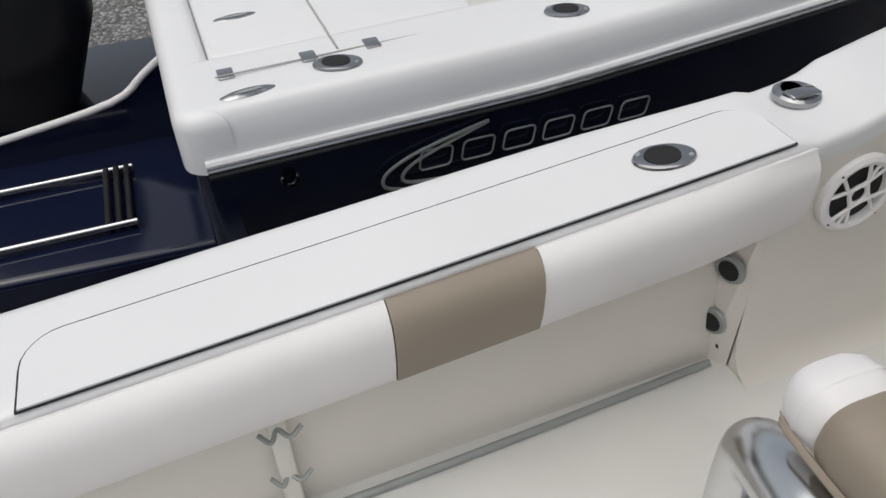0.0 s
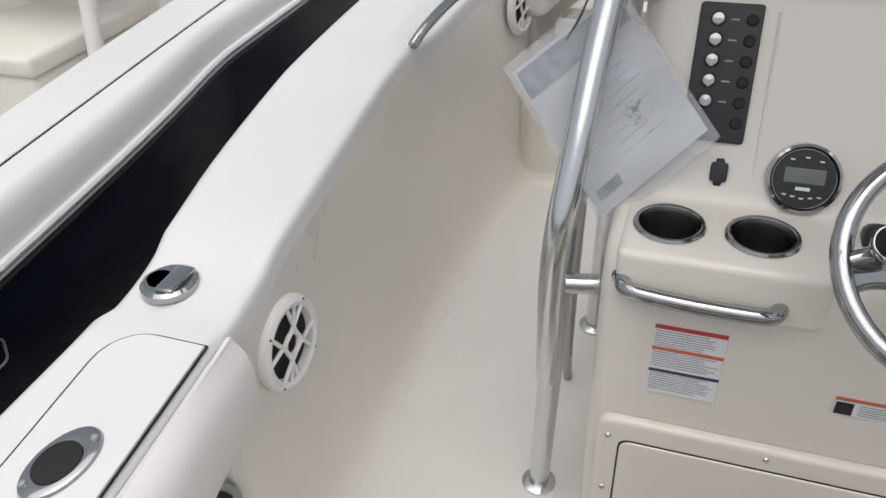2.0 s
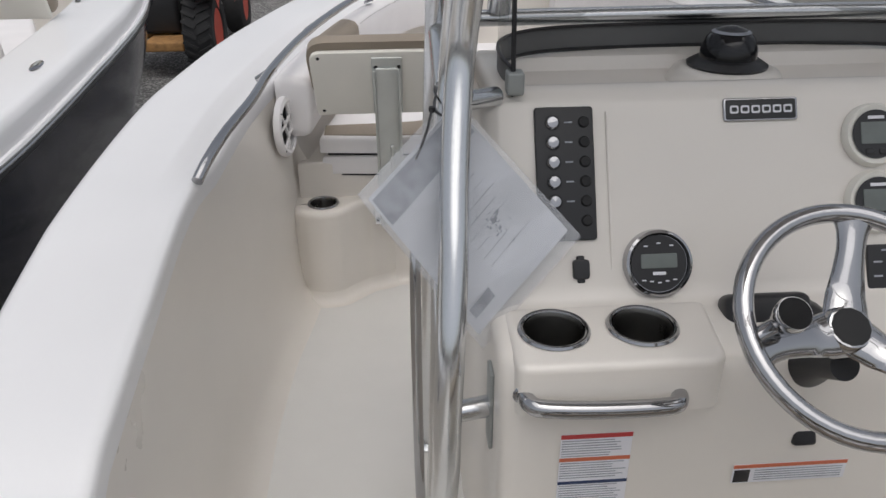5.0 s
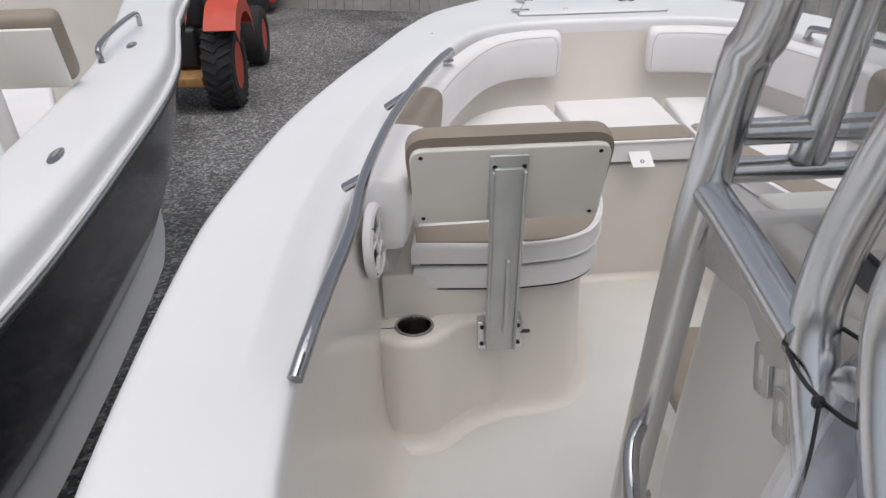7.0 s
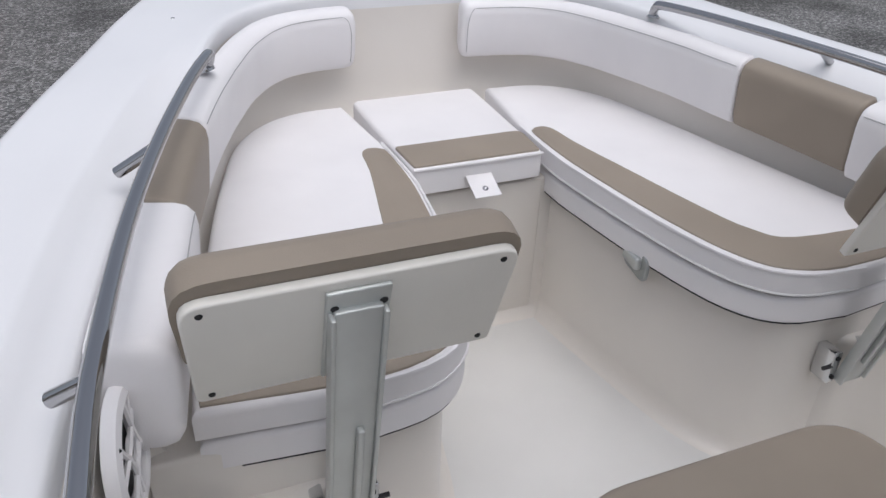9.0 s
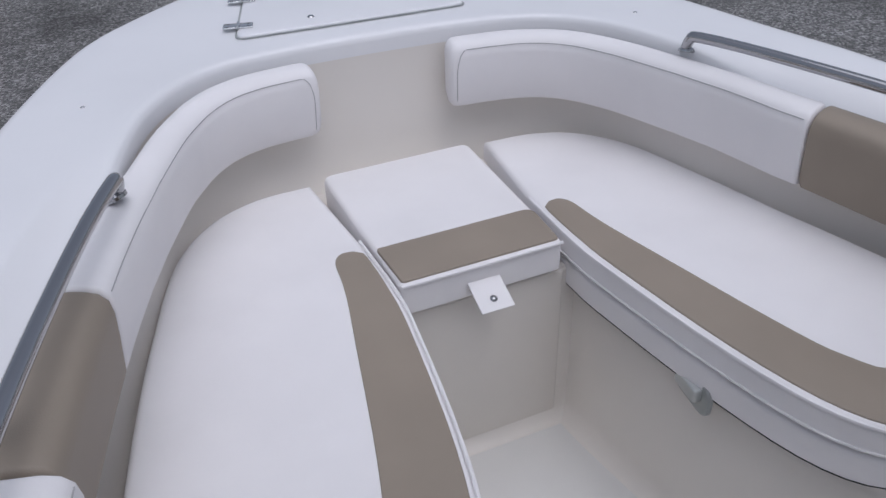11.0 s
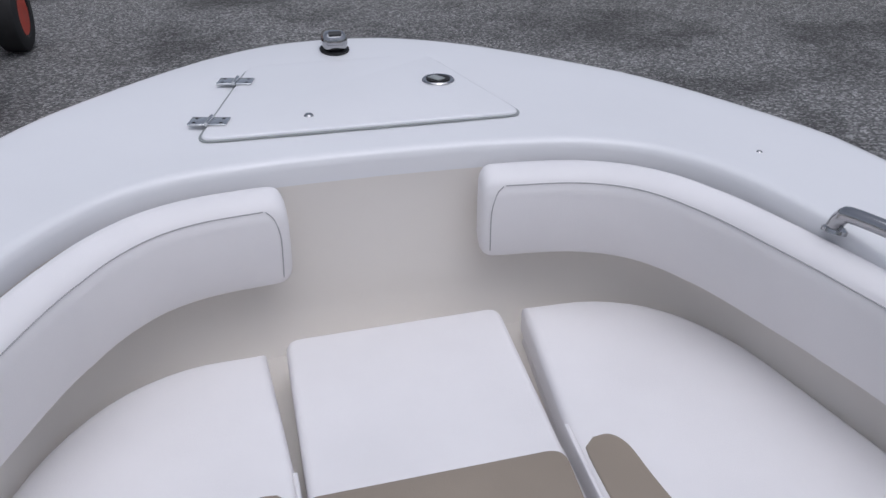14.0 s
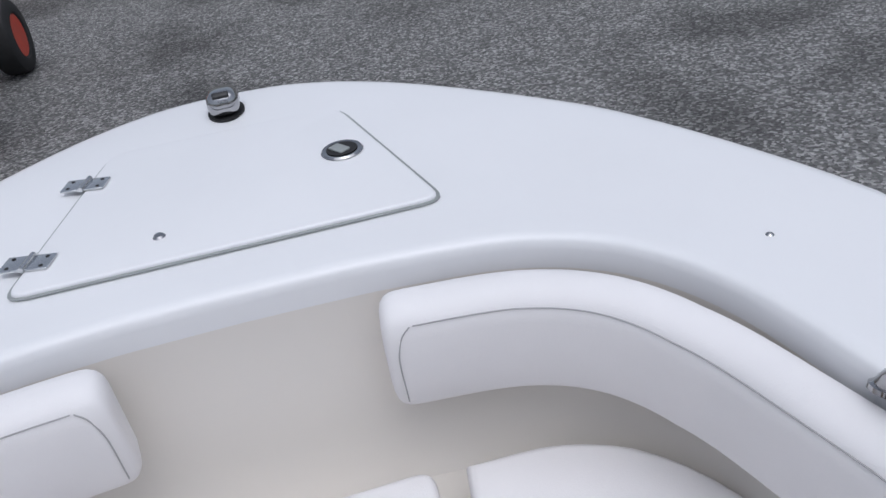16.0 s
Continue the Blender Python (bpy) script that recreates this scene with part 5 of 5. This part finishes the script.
# ---- forward console seat ----
fs = thing("forward_console_seat", "cream seat box before the console with tan and white cushions", "seat", (0, 2.55, SOLE_Z))
bx = rounded([(-0.30, 2.28), (0.30, 2.28), (0.30, 2.83), (-0.30, 2.83)], [0.01, 0.01, 0.12, 0.12], 8)
piece("seat_box", slab(inset(bx, 0.02), SOLE_Z, 0.42, 0.01), CREAM, fs)
piece("cushion_side", slab(bx, 0.42, 0.50, 0.01), VINYL, fs, "white vinyl cushion side")
piece("cushion_top", slab(inset(bx, 0.002), 0.495, 0.525, 0.018), TAN, fs, "tan vinyl cushion top")
bkp = rbox((0.60, 0.07, 0.34), 0.025, Matrix.Translation((0, 2.325, 0.70)) @ Matrix.Rotation(radians(6), 4, "X"))
piece("back_cushion", bkp, VINYL, fs, "white vinyl back cushion")
piece("grab_loop", tube([(-0.30, 2.62, 0.36), (-0.345, 2.62, 0.36), (-0.352, 2.62, 0.33), (-0.352, 2.62, 0.24), (-0.345, 2.62, 0.21), (-0.30, 2.62, 0.21)], 0.009, n=4), GREYMET, fs, "grey grab handle")
lidm = thing("console_top_lid", "cream hinged lid with bolts on the console front", "lid", (-0.1, 2.27, 1.12))
piece("lid", rbox((0.42, 0.16, 0.016), 0.006, Matrix.Translation((-0.05, 2.36, 1.02)) @ Matrix.Rotation(radians(-6), 4, "X")), BOARD, lidm)
piece("lid_bracket", rbox((0.40, 0.12, 0.06), 0.01, Matrix.Translation((-0.05, 2.325, 0.985))), CREAM, lidm)
for x in (-0.22, -0.18):
    piece("bolt", lathe([(0.0, 0.004), (0.006, 0.003), (0.007, 0.0)], Matrix.Translation((x, 2.31 + (x + 0.22) * 1.2, 1.031)), 10), DARK, lidm)

# rod rack strap in the aft recess
for sx in (-1, 1):
    rk = thing("rod_rack_bracket", "cream rod rack bracket with two dark hooks", "bracket", (sx * 1.0, 0.30, 0.12), group="rod rack brackets")
    piece("strip", rbox((0.02, 0.035, 0.34), 0.005, Matrix.Translation((sx * 0.995, 0.30, 0.285)) @ Matrix.Rotation(sx * radians(8), 4, "Y")), BOARD, rk)
    for z in (0.22, 0.36):
        piece("hook", tube([(sx * 0.985, 0.265, z), (sx * 0.965, 0.285, z - 0.006), (sx * 0.985, 0.30, z + 0.002), (sx * 0.965, 0.32, z - 0.004), (sx * 0.975, 0.345, z + 0.008)], 0.005, n=4, sides=8), GREYMET, rk)

# ---- leaning post ----
lp = thing("leaning_post", "leaning post with tan and white cushions on a polished aluminium frame", "seat", (0.0, 0.98, SOLE_Z))


def long_pad(y0, y1, z0, z1, x0, x1, r):
    prof = rounded([(y0, z0), (y1, z0), (y1, z1), (y0, z1)], r, 5)
    rows = []
    for x, k in ((x0, 0.72), (x0 + 0.012, 0.92), (x0 + 0.035, 1.0), ((x0 + x1) / 2, 1.0), (x1 - 0.035, 1.0), (x1 - 0.012, 0.92), (x1, 0.72)):
        cy, cz = (y0 + y1) / 2, (z0 + z1) / 2
        rows.append([(x, cy + (p.x - cy) * k, cz + (p.y - cz) * k) for p in prof])
    return loft(rows, close_v=True, cap=True)


piece("back_end", long_pad(0.787, 0.893, 0.846, 0.934, -0.435, -0.37, 0.04), VINYL, lp, "white vinyl end panel")
piece("back_cushion", long_pad(0.785, 0.895, 0.844, 0.936, -0.385, 0.385, 0.04), TAN, lp, "tan vinyl back cushion")
piece("back_end", long_pad(0.787, 0.893, 0.846, 0.934, 0.37, 0.435, 0.04), VINYL, lp, "white vinyl end panel")
piece("piping", tube([(-0.425, 0.80, 0.866), (-0.37, 0.785, 0.866), (0.0, 0.783, 0.866), (0.37, 0.785, 0.866), (0.425, 0.80, 0.866)], 0.0045, n=5, sides=8), TAN, lp, "tan piping")
piece("seat_cushion", long_pad(0.93, 1.225, 0.54, 0.632, -0.515, 0.515, 0.04), TAN, lp, "tan vinyl seat cushion")
piece("seat_edge", long_pad(0.935, 1.215, 0.515, 0.556, -0.505, 0.505, 0.012), VINYL, lp, "white vinyl seat edge")
piece("seat_shell", rbox((0.86, 0.28, 0.04), 0.015, Matrix.Translation((0.0, 1.07, 0.495))), BOARD, lp, "white seat shell")
piece("cooler_tub", rbox((0.70, 0.36, 0.38), 0.06, Matrix.Translation((0.0, 1.02, SOLE_Z + 0.19))), BOARD, lp, "white moulded base")
for sx in (-1, 1):
    x = sx * 0.465
    piece("side_frame", tube([(x, 0.86, SOLE_Z), (x, 0.86, 0.40), (x * 1.02, 0.85, 0.58), (x * 1.02, 0.83, 0.68)], 0.024, n=6), ALU, lp)
    piece("front_leg", tube([(x, 1.16, SOLE_Z), (x, 1.15, 0.35), (x * 0.98, 1.12, 0.49), (x * 0.96, 1.0, 0.505), (x, 0.86, 0.50)], 0.022, n=6), ALU, lp)
    piece("foot_rail", tube([(x, 0.86, 0.30), (x, 1.155, 0.30)], 0.018, n=2), ALU, lp)
    piece("tube_cap", lathe([(0.0, 0.012), (0.012, 0.010), (0.016, 0.0)], facing((sx * 0.506, 0.85, 0.64), (sx, 0, 0)), 16), CHROME, lp, "chrome end cap")
    piece("brace_tube", tube([(sx * 0.49, 0.85, 0.61), (sx * 0.36, 0.80, 0.56), (sx * 0.22, 0.80, 0.54)], 0.014, n=4), CHROME, lp, "polished brace tube")
piece("back_arch", tube([(-0.472, 0.85, 0.56), (-0.468, 0.84, 0.68), (-0.44, 0.815, 0.765), (-0.37, 0.79, 0.802), (-0.25, 0.78, 0.808), (0.25, 0.78, 0.808), (0.37, 0.79, 0.802), (0.44, 0.815, 0.765), (0.468, 0.84, 0.68), (0.472, 0.85, 0.56)], 0.040, n=7, sides=22), ALU, lp, "thick polished back tube")
for x in (-0.30, -0.12, 0.12, 0.30):
    piece("rod_tube", tube([(x, 0.79, 0.70), (x, 0.73, 0.42)], 0.024, n=1), ALU, lp, "aluminium rod holder tube")

# ---- neighbouring boat ----
OX, OY = -2.885, 1.12
nb = thing("neighbouring_boat", "second fishing boat with navy hull and white deck parked alongside", "boat", (OX, 3.2, -0.62))
nz = lambda yl: float(np.interp(yl + OY, [0.3, 1.2, 2.3, 3.0, 3.6, 4.5, 6.25], [0.655, 0.675, 0.745, 0.785, 0.825, 0.865, 0.90]))
longer = lambda v: Vector((v.x, v.y if v.y < 1.5 else 1.5 + (v.y - 1.5) * 1.3, 0))
npairs = [(longer(a), longer(b)) for a, b in outline(-0.84)]
ndrop = lambda y: float(np.interp(y, [0.0, 2.0, 4.0], [0.13, 0.10, 0.085]))
TURN = 0.018


def moved(bm):
    bm.transform(Matrix.Translation((OX + 1.23, OY - 0.6, 0)) @ Matrix.Rotation(TURN, 4, "Z") @ Matrix.Translation((-1.23, 0.6, 0)))
    return bm


piece("deck_cap", moved(loft(deck_rows(npairs, nz, ndrop))), WHITE, nb, "glossy white deck moulding")
piece("hull", moved(loft(hull_rows(npairs, nz, ndrop))), NAVY, nb, "glossy navy hull side")
piece("hull_bottom", moved(loft(bottom_rows(npairs, nz))), WHITE, nb, "white hull bottom")
for off, mt, rr in ((0.0, CHROME, 0.008), (0.018, WHITE, 0.011), (-0.014, BLACK, 0.008)):
    rub = [Vector((o.x, o.y, nz(o.y) - ndrop(o.y) - 0.008 + off)) + (o - i).normalized() * 0.024 for o, i in npairs]
    piece("rub_rail", moved(tube(rub, rr, n=1, sides=8)), mt, nb, "rub rail with bright insert")
# inside: liner, sole, aft deck, transom
rows = []
for o, i in npairs:
    rows.append([i + Vector((0, 0, nz(i.y) - 0.05)), Vector((i.x * 1.0, i.y, 0.35)), Vector((i.x * 0.97, i.y, 0.15))])
piece("liner", moved(loft(rows)), CREAM, nb, "cream inner liner")
piece("sole", moved(slab([Vector(p) for p in ((-0.93, -0.6), (0.93, -0.6), (0.93, 1.9), (0.80, 2.7), (0.58, 3.3), (0.30, 3.8), (-0.30, 3.8), (-0.58, 3.3), (-0.80, 2.7), (-0.93, 1.9))], 0.13, 0.17, 0.0)), SOLE, nb, "", False)
tz = nz(-0.8)
tr = rounded([(-1.235, -0.86), (1.235, -0.86), (1.235, -0.78), (-1.235, -0.78)], [0.05, 0.05, 0, 0])
piece("transom", moved(slab(tr, -0.45, tz - 0.15, 0.0)), NAVY, nb, "navy transom")
piece("transom_cap", moved(slab(inset(tr, -0.02), tz - 0.15, tz - 0.001, 0.04)), WHITE, nb, "white transom moulding")
ad = rounded([(-0.99, -0.76), (0.99, -0.76), (0.99, -0.05), (-0.99, -0.05)], [0.02, 0.02, 0.05, 0.05])
piece("aft_deck", moved(slab(ad, 0.15, nz(-0.4) - 0.003, 0.015)), WHITE, nb, "white aft deck with hatch seams")
piece("deck_seam", moved(tube([(0.74, -0.46, nz(-0.4) + 0.001), (1.075, -0.46, nz(-0.4) + 0.002)], 0.003, n=1, sides=6)), SEAM, nb)
piece("deck_seam", moved(tube([(1.10, -0.76, nz(-0.4) - 0.001), (1.075, -0.06, nz(-0.4) + 0.002)], 0.0025, n=1, sides=6)), SEAM, nb)
piece("hatch_gasket", moved(strip_lid(1.15, 0.985, 0.27, 1.88, 0.06, 0.002, nz)), GROOVE, nb, "black hatch gap", False)
piece("side_hatch", moved(strip_lid(1.146, 0.987, 0.274, 1.876, 0.056, 0.006, nz)), WHITE, nb, "white flush side hatch")
for y in (-0.735, -0.535, -0.375):
    hh = piece("deck_hinge", moved(rbox((0.05, 0.038, 0.006), 0.002, Matrix.Translation((1.085, y, nz(y) + 0.003)))), CHROME, nb, "stainless hinge")
for x, y in ((1.146, -0.48), (1.125, 0.135)):
    c = rod_holder((OX + x, OY + y, nz(y) + 0.002), -0.25, (0, 0, 1), "neighbour rod holders")
for x, y, r in ((1.193, -0.70, 1), (0.775, -0.67, 1), (1.108, 2.29, 1), (0.961, 3.52, 1)):
    c = thing("flush_cleat", "low oval polished pull-up deck cleat", "cleat", (OX + x, OY + y, nz(y)), group="neighbour cleats")
    piece("plate", lathe([(0.0, 0.006), (0.020, 0.005), (0.026, 0.0)], Matrix.Translation((OX + x, OY + y, nz(y))) @ Matrix.Rotation(0.12, 4, "Z") @ Matrix.Diagonal((0.75, 2.6, 1, 1)), 28), CHROME, c)
    piece("slot", lathe([(0.013, 0.0065), (0.0, 0.007)], Matrix.Translation((OX + x, OY + y, nz(y))) @ Matrix.Rotation(0.12, 4, "Z") @ Matrix.Diagonal((0.5, 2.6, 1, 1)), 20), GREYMET, c)
nr = thing("neighbour_bow_rail", "short stainless rail on the neighbouring bow", "rail", (OX + 0.7, OY + 3.7, nz(3.5)))
piece("rail_tube", moved(tube([(1.00, 3.24, nz(3.3)), (0.99, 3.30, nz(3.3) + 0.06), (0.97, 3.85, nz(3.7) + 0.07), (0.965, 3.93, nz(3.8))], 0.0115, n=5)), CHROME, nr)
# hull emblem as plain raised shapes
em = thing("hull_emblem", "grey outlined emblem of plain shapes on the navy hull", "emblem", (-1.68, 1.15, 0.36))
hx = lambda y, z: OX + float(np.interp(y - OY, [-0.8, 0.0, 0.9, 1.33], [1.235, 1.235, 1.225, 1.20])) - TURN * (y - OY + 0.6) + float(np.interp(nz(y - OY) - z, [0.15, 0.32], [0.021, 0.005]))
for k in range(6):
    y0 = 0.80 + k * 0.118
    z0 = 0.370 + 0.001 * k
    w, h, sl = 0.088, 0.062, 0.006
    q = [(y0, z0), (y0 + w, z0), (y0 + w + sl, z0 + h), (y0 + sl, z0 + h)]
    pts = [(hx(p.x, p.y), p.x, p.y) for p in rounded(q, 0.016, 4)]
    piece("outline_bar", tube(pts, 0.0028, n=1, sides=6, closed=True), GREYMET, em)
sw_pts = [(0.70, 0.36), (0.72, 0.395), (0.80, 0.435), (0.95, 0.475), (0.99, 0.482), (0.93, 0.46), (0.80, 0.41), (0.755, 0.37), (0.78, 0.34), (0.95, 0.322), (0.80, 0.318), (0.72, 0.335)]
pts = [(hx(a, b) + 0.001, a, b) for a, b in sw_pts]
piece("swoosh", tube(pts, 0.005, n=4, sides=6, closed=True), GREYMET, em)
th = thing("hull_fitting", "round stainless through-hull drain fitting", "drain", (hx(0.47, 0.44), 0.47, 0.44))
piece("ring", lathe([(0.010, 0.0), (0.012, 0.005), (0.021, 0.005), (0.024, 0.0)], facing((hx(0.47, 0.44), 0.47, 0.44), (1, 0, 0)), 24, cap=False), CHROME, th)
# swim platform, ladder, outboard
sp = thing("swim_platform", "navy swim platform with stainless ladder rails", "platform", (OX, -0.1, -0.1))
pl = rounded([(OX - 0.9, 0.29), (OX - 0.9, -0.75), (OX + 0.72, -0.75), (OX + 0.78, 0.29)], [0, 0.1, 0.12, 0])
piece("platform", slab(pl, -0.42, -0.06, 0.03), NAVY, sp)
piece("side_wing", loft([[(OX + 0.02, 0.29, 0.30), (OX + 0.06, 0.29, 0.32), (OX + 0.06, 0.29, -0.1)], [(OX + 0.02, 0.0, 0.10), (OX + 0.06, 0.0, 0.12), (OX + 0.06, 0.0, -0.1)], [(OX + 0.02, -0.7, -0.02), (OX + 0.06, -0.7, 0.0), (OX + 0.06, -0.7, -0.1)]]), NAVY, sp)
piece("wing_edge", tube([(OX + 0.06, 0.29, 0.315), (OX + 0.06, 0.14, 0.21), (OX + 0.06, 0.0, 0.12), (OX + 0.06, -0.4, 0.05), (OX + 0.06, -0.72, 0.0)], 0.014, n=4), VINYL, sp, "pale edge moulding")
for x in (OX + 0.26, OX + 0.60):
    piece("ladder_rail", tube([(x, 0.02, -0.035), (x, -0.35, -0.035), (x, -0.8, -0.035)], 0.012, n=2), CHROME, sp, "stainless ladder rail")
for y in (0.0, -0.035, -0.07):
    piece("ladder_rung", tube([(OX + 0.26, y, -0.03), (OX + 0.60, y, -0.03)], 0.011, n=1), BLACK, sp, "black ladder tread")
ob = thing("outboard_engine", "large black outboard engine on the neighbouring transom", "engine", (OX - 0.35, -0.45, -0.4))
rows = [[(OX - 0.40 + rx * math.copysign(abs(math.cos(a)) ** 0.6, math.cos(a)), -0.42 + ry * math.copysign(abs(math.sin(a)) ** 0.6, math.sin(a)), z) for a in np.linspace(0, 2 * math.pi, 28, endpoint=False)] for rx, ry, z in ((0.12, 0.16, -0.9), (0.14, 0.2, -0.2), (0.24, 0.33, 0.10), (0.30, 0.42, 0.3), (0.31, 0.43, 0.75), (0.26, 0.36, 0.98), (0.12, 0.2, 1.06))]
piece("cowling", loft(rows, close_v=True, cap=True), BLACK, ob)
piece("leg", rbox((0.12, 0.26, 0.8), 0.03, Matrix.Translation((OX - 0.40, -0.42, -0.8))), BLACK, ob)
# cooler and seat frame in the neighbouring cockpit
ck = thing("cooler", "white rotomoulded cooler with a teal label", "cooler", (-2.55, 2.75, 0.17))
piece("body", rbox((0.45, 0.62, 0.38), 0.03, Matrix.Translation((-2.62, 2.75, 0.36))), BOARD, ck)
piece("lid", rbox((0.47, 0.64, 0.07), 0.02, Matrix.Translation((-2.62, 2.75, 0.585))), BOARD, ck)
piece("label", rbox((0.004, 0.06, 0.14), 0.001, Matrix.Translation((-2.393, 2.58, 0.40))), TEAL, ck, "teal label")
sf = thing("seat_frame", "white tubular leaning post frame in the neighbouring cockpit", "frame", (-2.3, 2.6, 0.17))
for x in (-2.30, -3.0):
    piece("frame_tube", tube([(x, 2.25, 0.17), (x, 2.25, 0.40), (x, 2.33, 0.46), (x, 2.9, 0.46), (x, 3.02, 0.5), (x, 3.08, 0.8), (x, 3.05, 1.1)], 0.028, n=6), VINYL, sf)
    piece("frame_tube", tube([(x, 2.62, 0.46), (x, 2.68, 0.8), (x, 2.72, 1.1)], 0.028, n=4), VINYL, sf)
piece("frame_seat", rbox((0.85, 0.42, 0.12), 0.04, Matrix.Translation((-2.66, 2.85, 1.10))), TAN, sf)
jb = thing("neighbour_bench", "white and tan bench cushion on the neighbouring aft deck", "bench", (OX - 0.1, 0.75, nz(-0.4)))
piece("pad", rbox((0.95, 0.36, 0.11), 0.03, Matrix.Translation((OX - 0.05, 1.0, nz(-0.4) + 0.055))), TAN, jb)
# its bow lounge
ns = nb
us_in = [(-0.75, 2.75), (0.75, 2.75), (0.72, 3.4), (0.35, 4.3), (-0.35, 4.3), (-0.72, 3.4)]
piece("bow_seat", moved(slab(rounded(us_in, 0.08), 0.15, 0.62, 0.03)), VINYL, ns)
for sx in (-1, 1):
    m = Matrix.Translation((OX + sx * 0.72, OY + 2.88, 0.955)) @ Matrix.Rotation(radians(19), 4, "X")
    piece("backrest_board", rbox((0.44, 0.014, 0.22), 0.005, m), BOARD, ns, "cream back board")
    piece("backrest_pad", rbox((0.47, 0.08, 0.25), 0.03, m @ Matrix.Translation((0, 0.05, 0.02))), TAN, ns, "tan back pad")
    piece("backrest_upright", rbox((0.06, 0.05, 0.62), 0.02, Matrix.Translation((OX + sx * 0.72, OY + 2.84, 0.62)) @ Matrix.Rotation(radians(10), 4, "X")), VINYL, ns, "white upright")
nc = thing("neighbour_console", "white console of the neighbouring boat", "console", (OX, 3.2, 0.15))
piece("shell", rbox((0.85, 0.7, 0.95), 0.06, Matrix.Translation((OX - 0.05, 3.3, 0.62))), CREAM, nc)

# ---- tractor and far wall ----
tk = thing("tractor", "red tractor with lugged tyres parked on the gravel", "tractor", (-3.6, 12.0, GROUND))


def tyre(x, y, r, w, lugs):
    m = Matrix.Translation((x, y, GROUND + r)) @ Matrix.Rotation(radians(90), 4, "Y")
    wh = piece("wheel", lathe([(r * 0.55, -w * 0.42), (r * 0.62, -w * 0.5), (r * 0.88, -w * 0.5), (r * 0.97, -w * 0.40), (r, -w * 0.2), (r, w * 0.2), (r * 0.97, w * 0.40), (r * 0.88, w * 0.5), (r * 0.62, w * 0.5), (r * 0.55, w * 0.42)], m, 40), RUBBER, tk, "black rubber tyre")
    piece("rim", lathe([(r * 0.56, w * 0.44), (r * 0.50, w * 0.30), (r * 0.2, w * 0.22), (r * 0.12, w * 0.30), (0.0, w * 0.30)], m, 28), REDPT, wh, "red wheel rim")
    if lugs:
        bms = []
        for k in range(26):
            a = 2 * math.pi * k / 26
            for sgn in (-1, 1):
                mm = m @ Matrix.Rotation(a + (math.pi / 26 if sgn > 0 else 0), 4, "Z") @ Matrix.Translation((r * 1.005, 0, sgn * w * 0.24)) @ Matrix.Rotation(sgn * 0.5, 4, "X")
                bms.append(rbox((r * 0.07, 0.045, w * 0.5), 0.0, mm))
        piece("tread", join(*bms), RUBBER, wh, "moulded lugged tread", False)


tyre(-3.0, 11.2, 0.52, 0.38, True)
tyre(-4.5, 11.2, 0.52, 0.38, True)
tyre(-3.0, 13.6, 0.44, 0.30, False)
tyre(-4.5, 13.6, 0.44, 0.30, False)
piece("axle", tube([(-4.3, 11.35, GROUND + 0.5), (-2.95, 11.35, GROUND + 0.5)], 0.09, n=1), RUST, tk, "dirty yellow axle")
piece("hitch_arm", rbox((0.5, 0.5, 0.12), 0.02, Matrix.Translation((-3.45, 11.0, GROUND + 0.42))), RUST, tk, "rusty hitch arm")
piece("chassis", rbox((0.7, 2.9, 0.5), 0.06, Matrix.Translation((-3.65, 12.6, GROUND + 0.75))), BLACK, tk)
piece("hood", rbox((0.75, 1.7, 0.6), 0.1, Matrix.Translation((-3.65, 13.2, GROUND + 1.25))), REDPT, tk, "red hood")
for x in (-2.90, -4.30):
    piece("fender", loft([[(x - 0.19, 11.25 + 0.66 * math.cos(a), GROUND + 0.72 + 0.62 * math.sin(a)), (x + 0.19, 11.25 + 0.66 * math.cos(a), GROUND + 0.72 + 0.62 * math.sin(a)), (x + 0.19, 11.35 + 0.6 * math.cos(a), GROUND + 0.55 + 0.6 * math.sin(a))] for a in np.linspace(0.35, 2.6, 12)]), REDPT, tk, "red fender")
piece("seat_block", rbox((0.9, 0.6, 0.5), 0.08, Matrix.Translation((-3.65, 11.6, GROUND + 1.2))), BLACK, tk)
wl = thing("siding_wall", "long weathered wall of vertical boards beyond the yard", "wall", (-2, 18.5, GROUND), kind="structure")
bms = []
random.seed(8)
for k in range(150):
    x = -16 + 0.2 * k
    y = 17.9 - 0.42 * (x + 0.35)
    bms.append(rbox((0.205, 0.03 + random.uniform(0, 0.012), 3.2), 0.0, Matrix.Translation((x, y, GROUND + 1.6)) @ Matrix.Rotation(math.atan(-0.42), 4, "Z")))
piece("board_run", join(*bms), SIDING, wl, "weathered vertical boards", False)
rd = thing("red_trailer_box", "red utility trailer box parked at the wall", "trailer", (-4.6, 18.9, GROUND))
piece("box", rbox((1.9, 0.9, 0.8), 0.03, Matrix.Translation((-4.3, 18.7, GROUND + 0.62))), REDPT, rd)
for x in (-4.9, -3.7):
    piece("wheel", lathe([(0.0, -0.08), (0.25, -0.08), (0.26, 0.0), (0.25, 0.08), (0.0, 0.08)], Matrix.Translation((x, 18.3, GROUND + 0.26)) @ Matrix.Rotation(radians(90), 4, "X"), 24), RUBBER, rd)
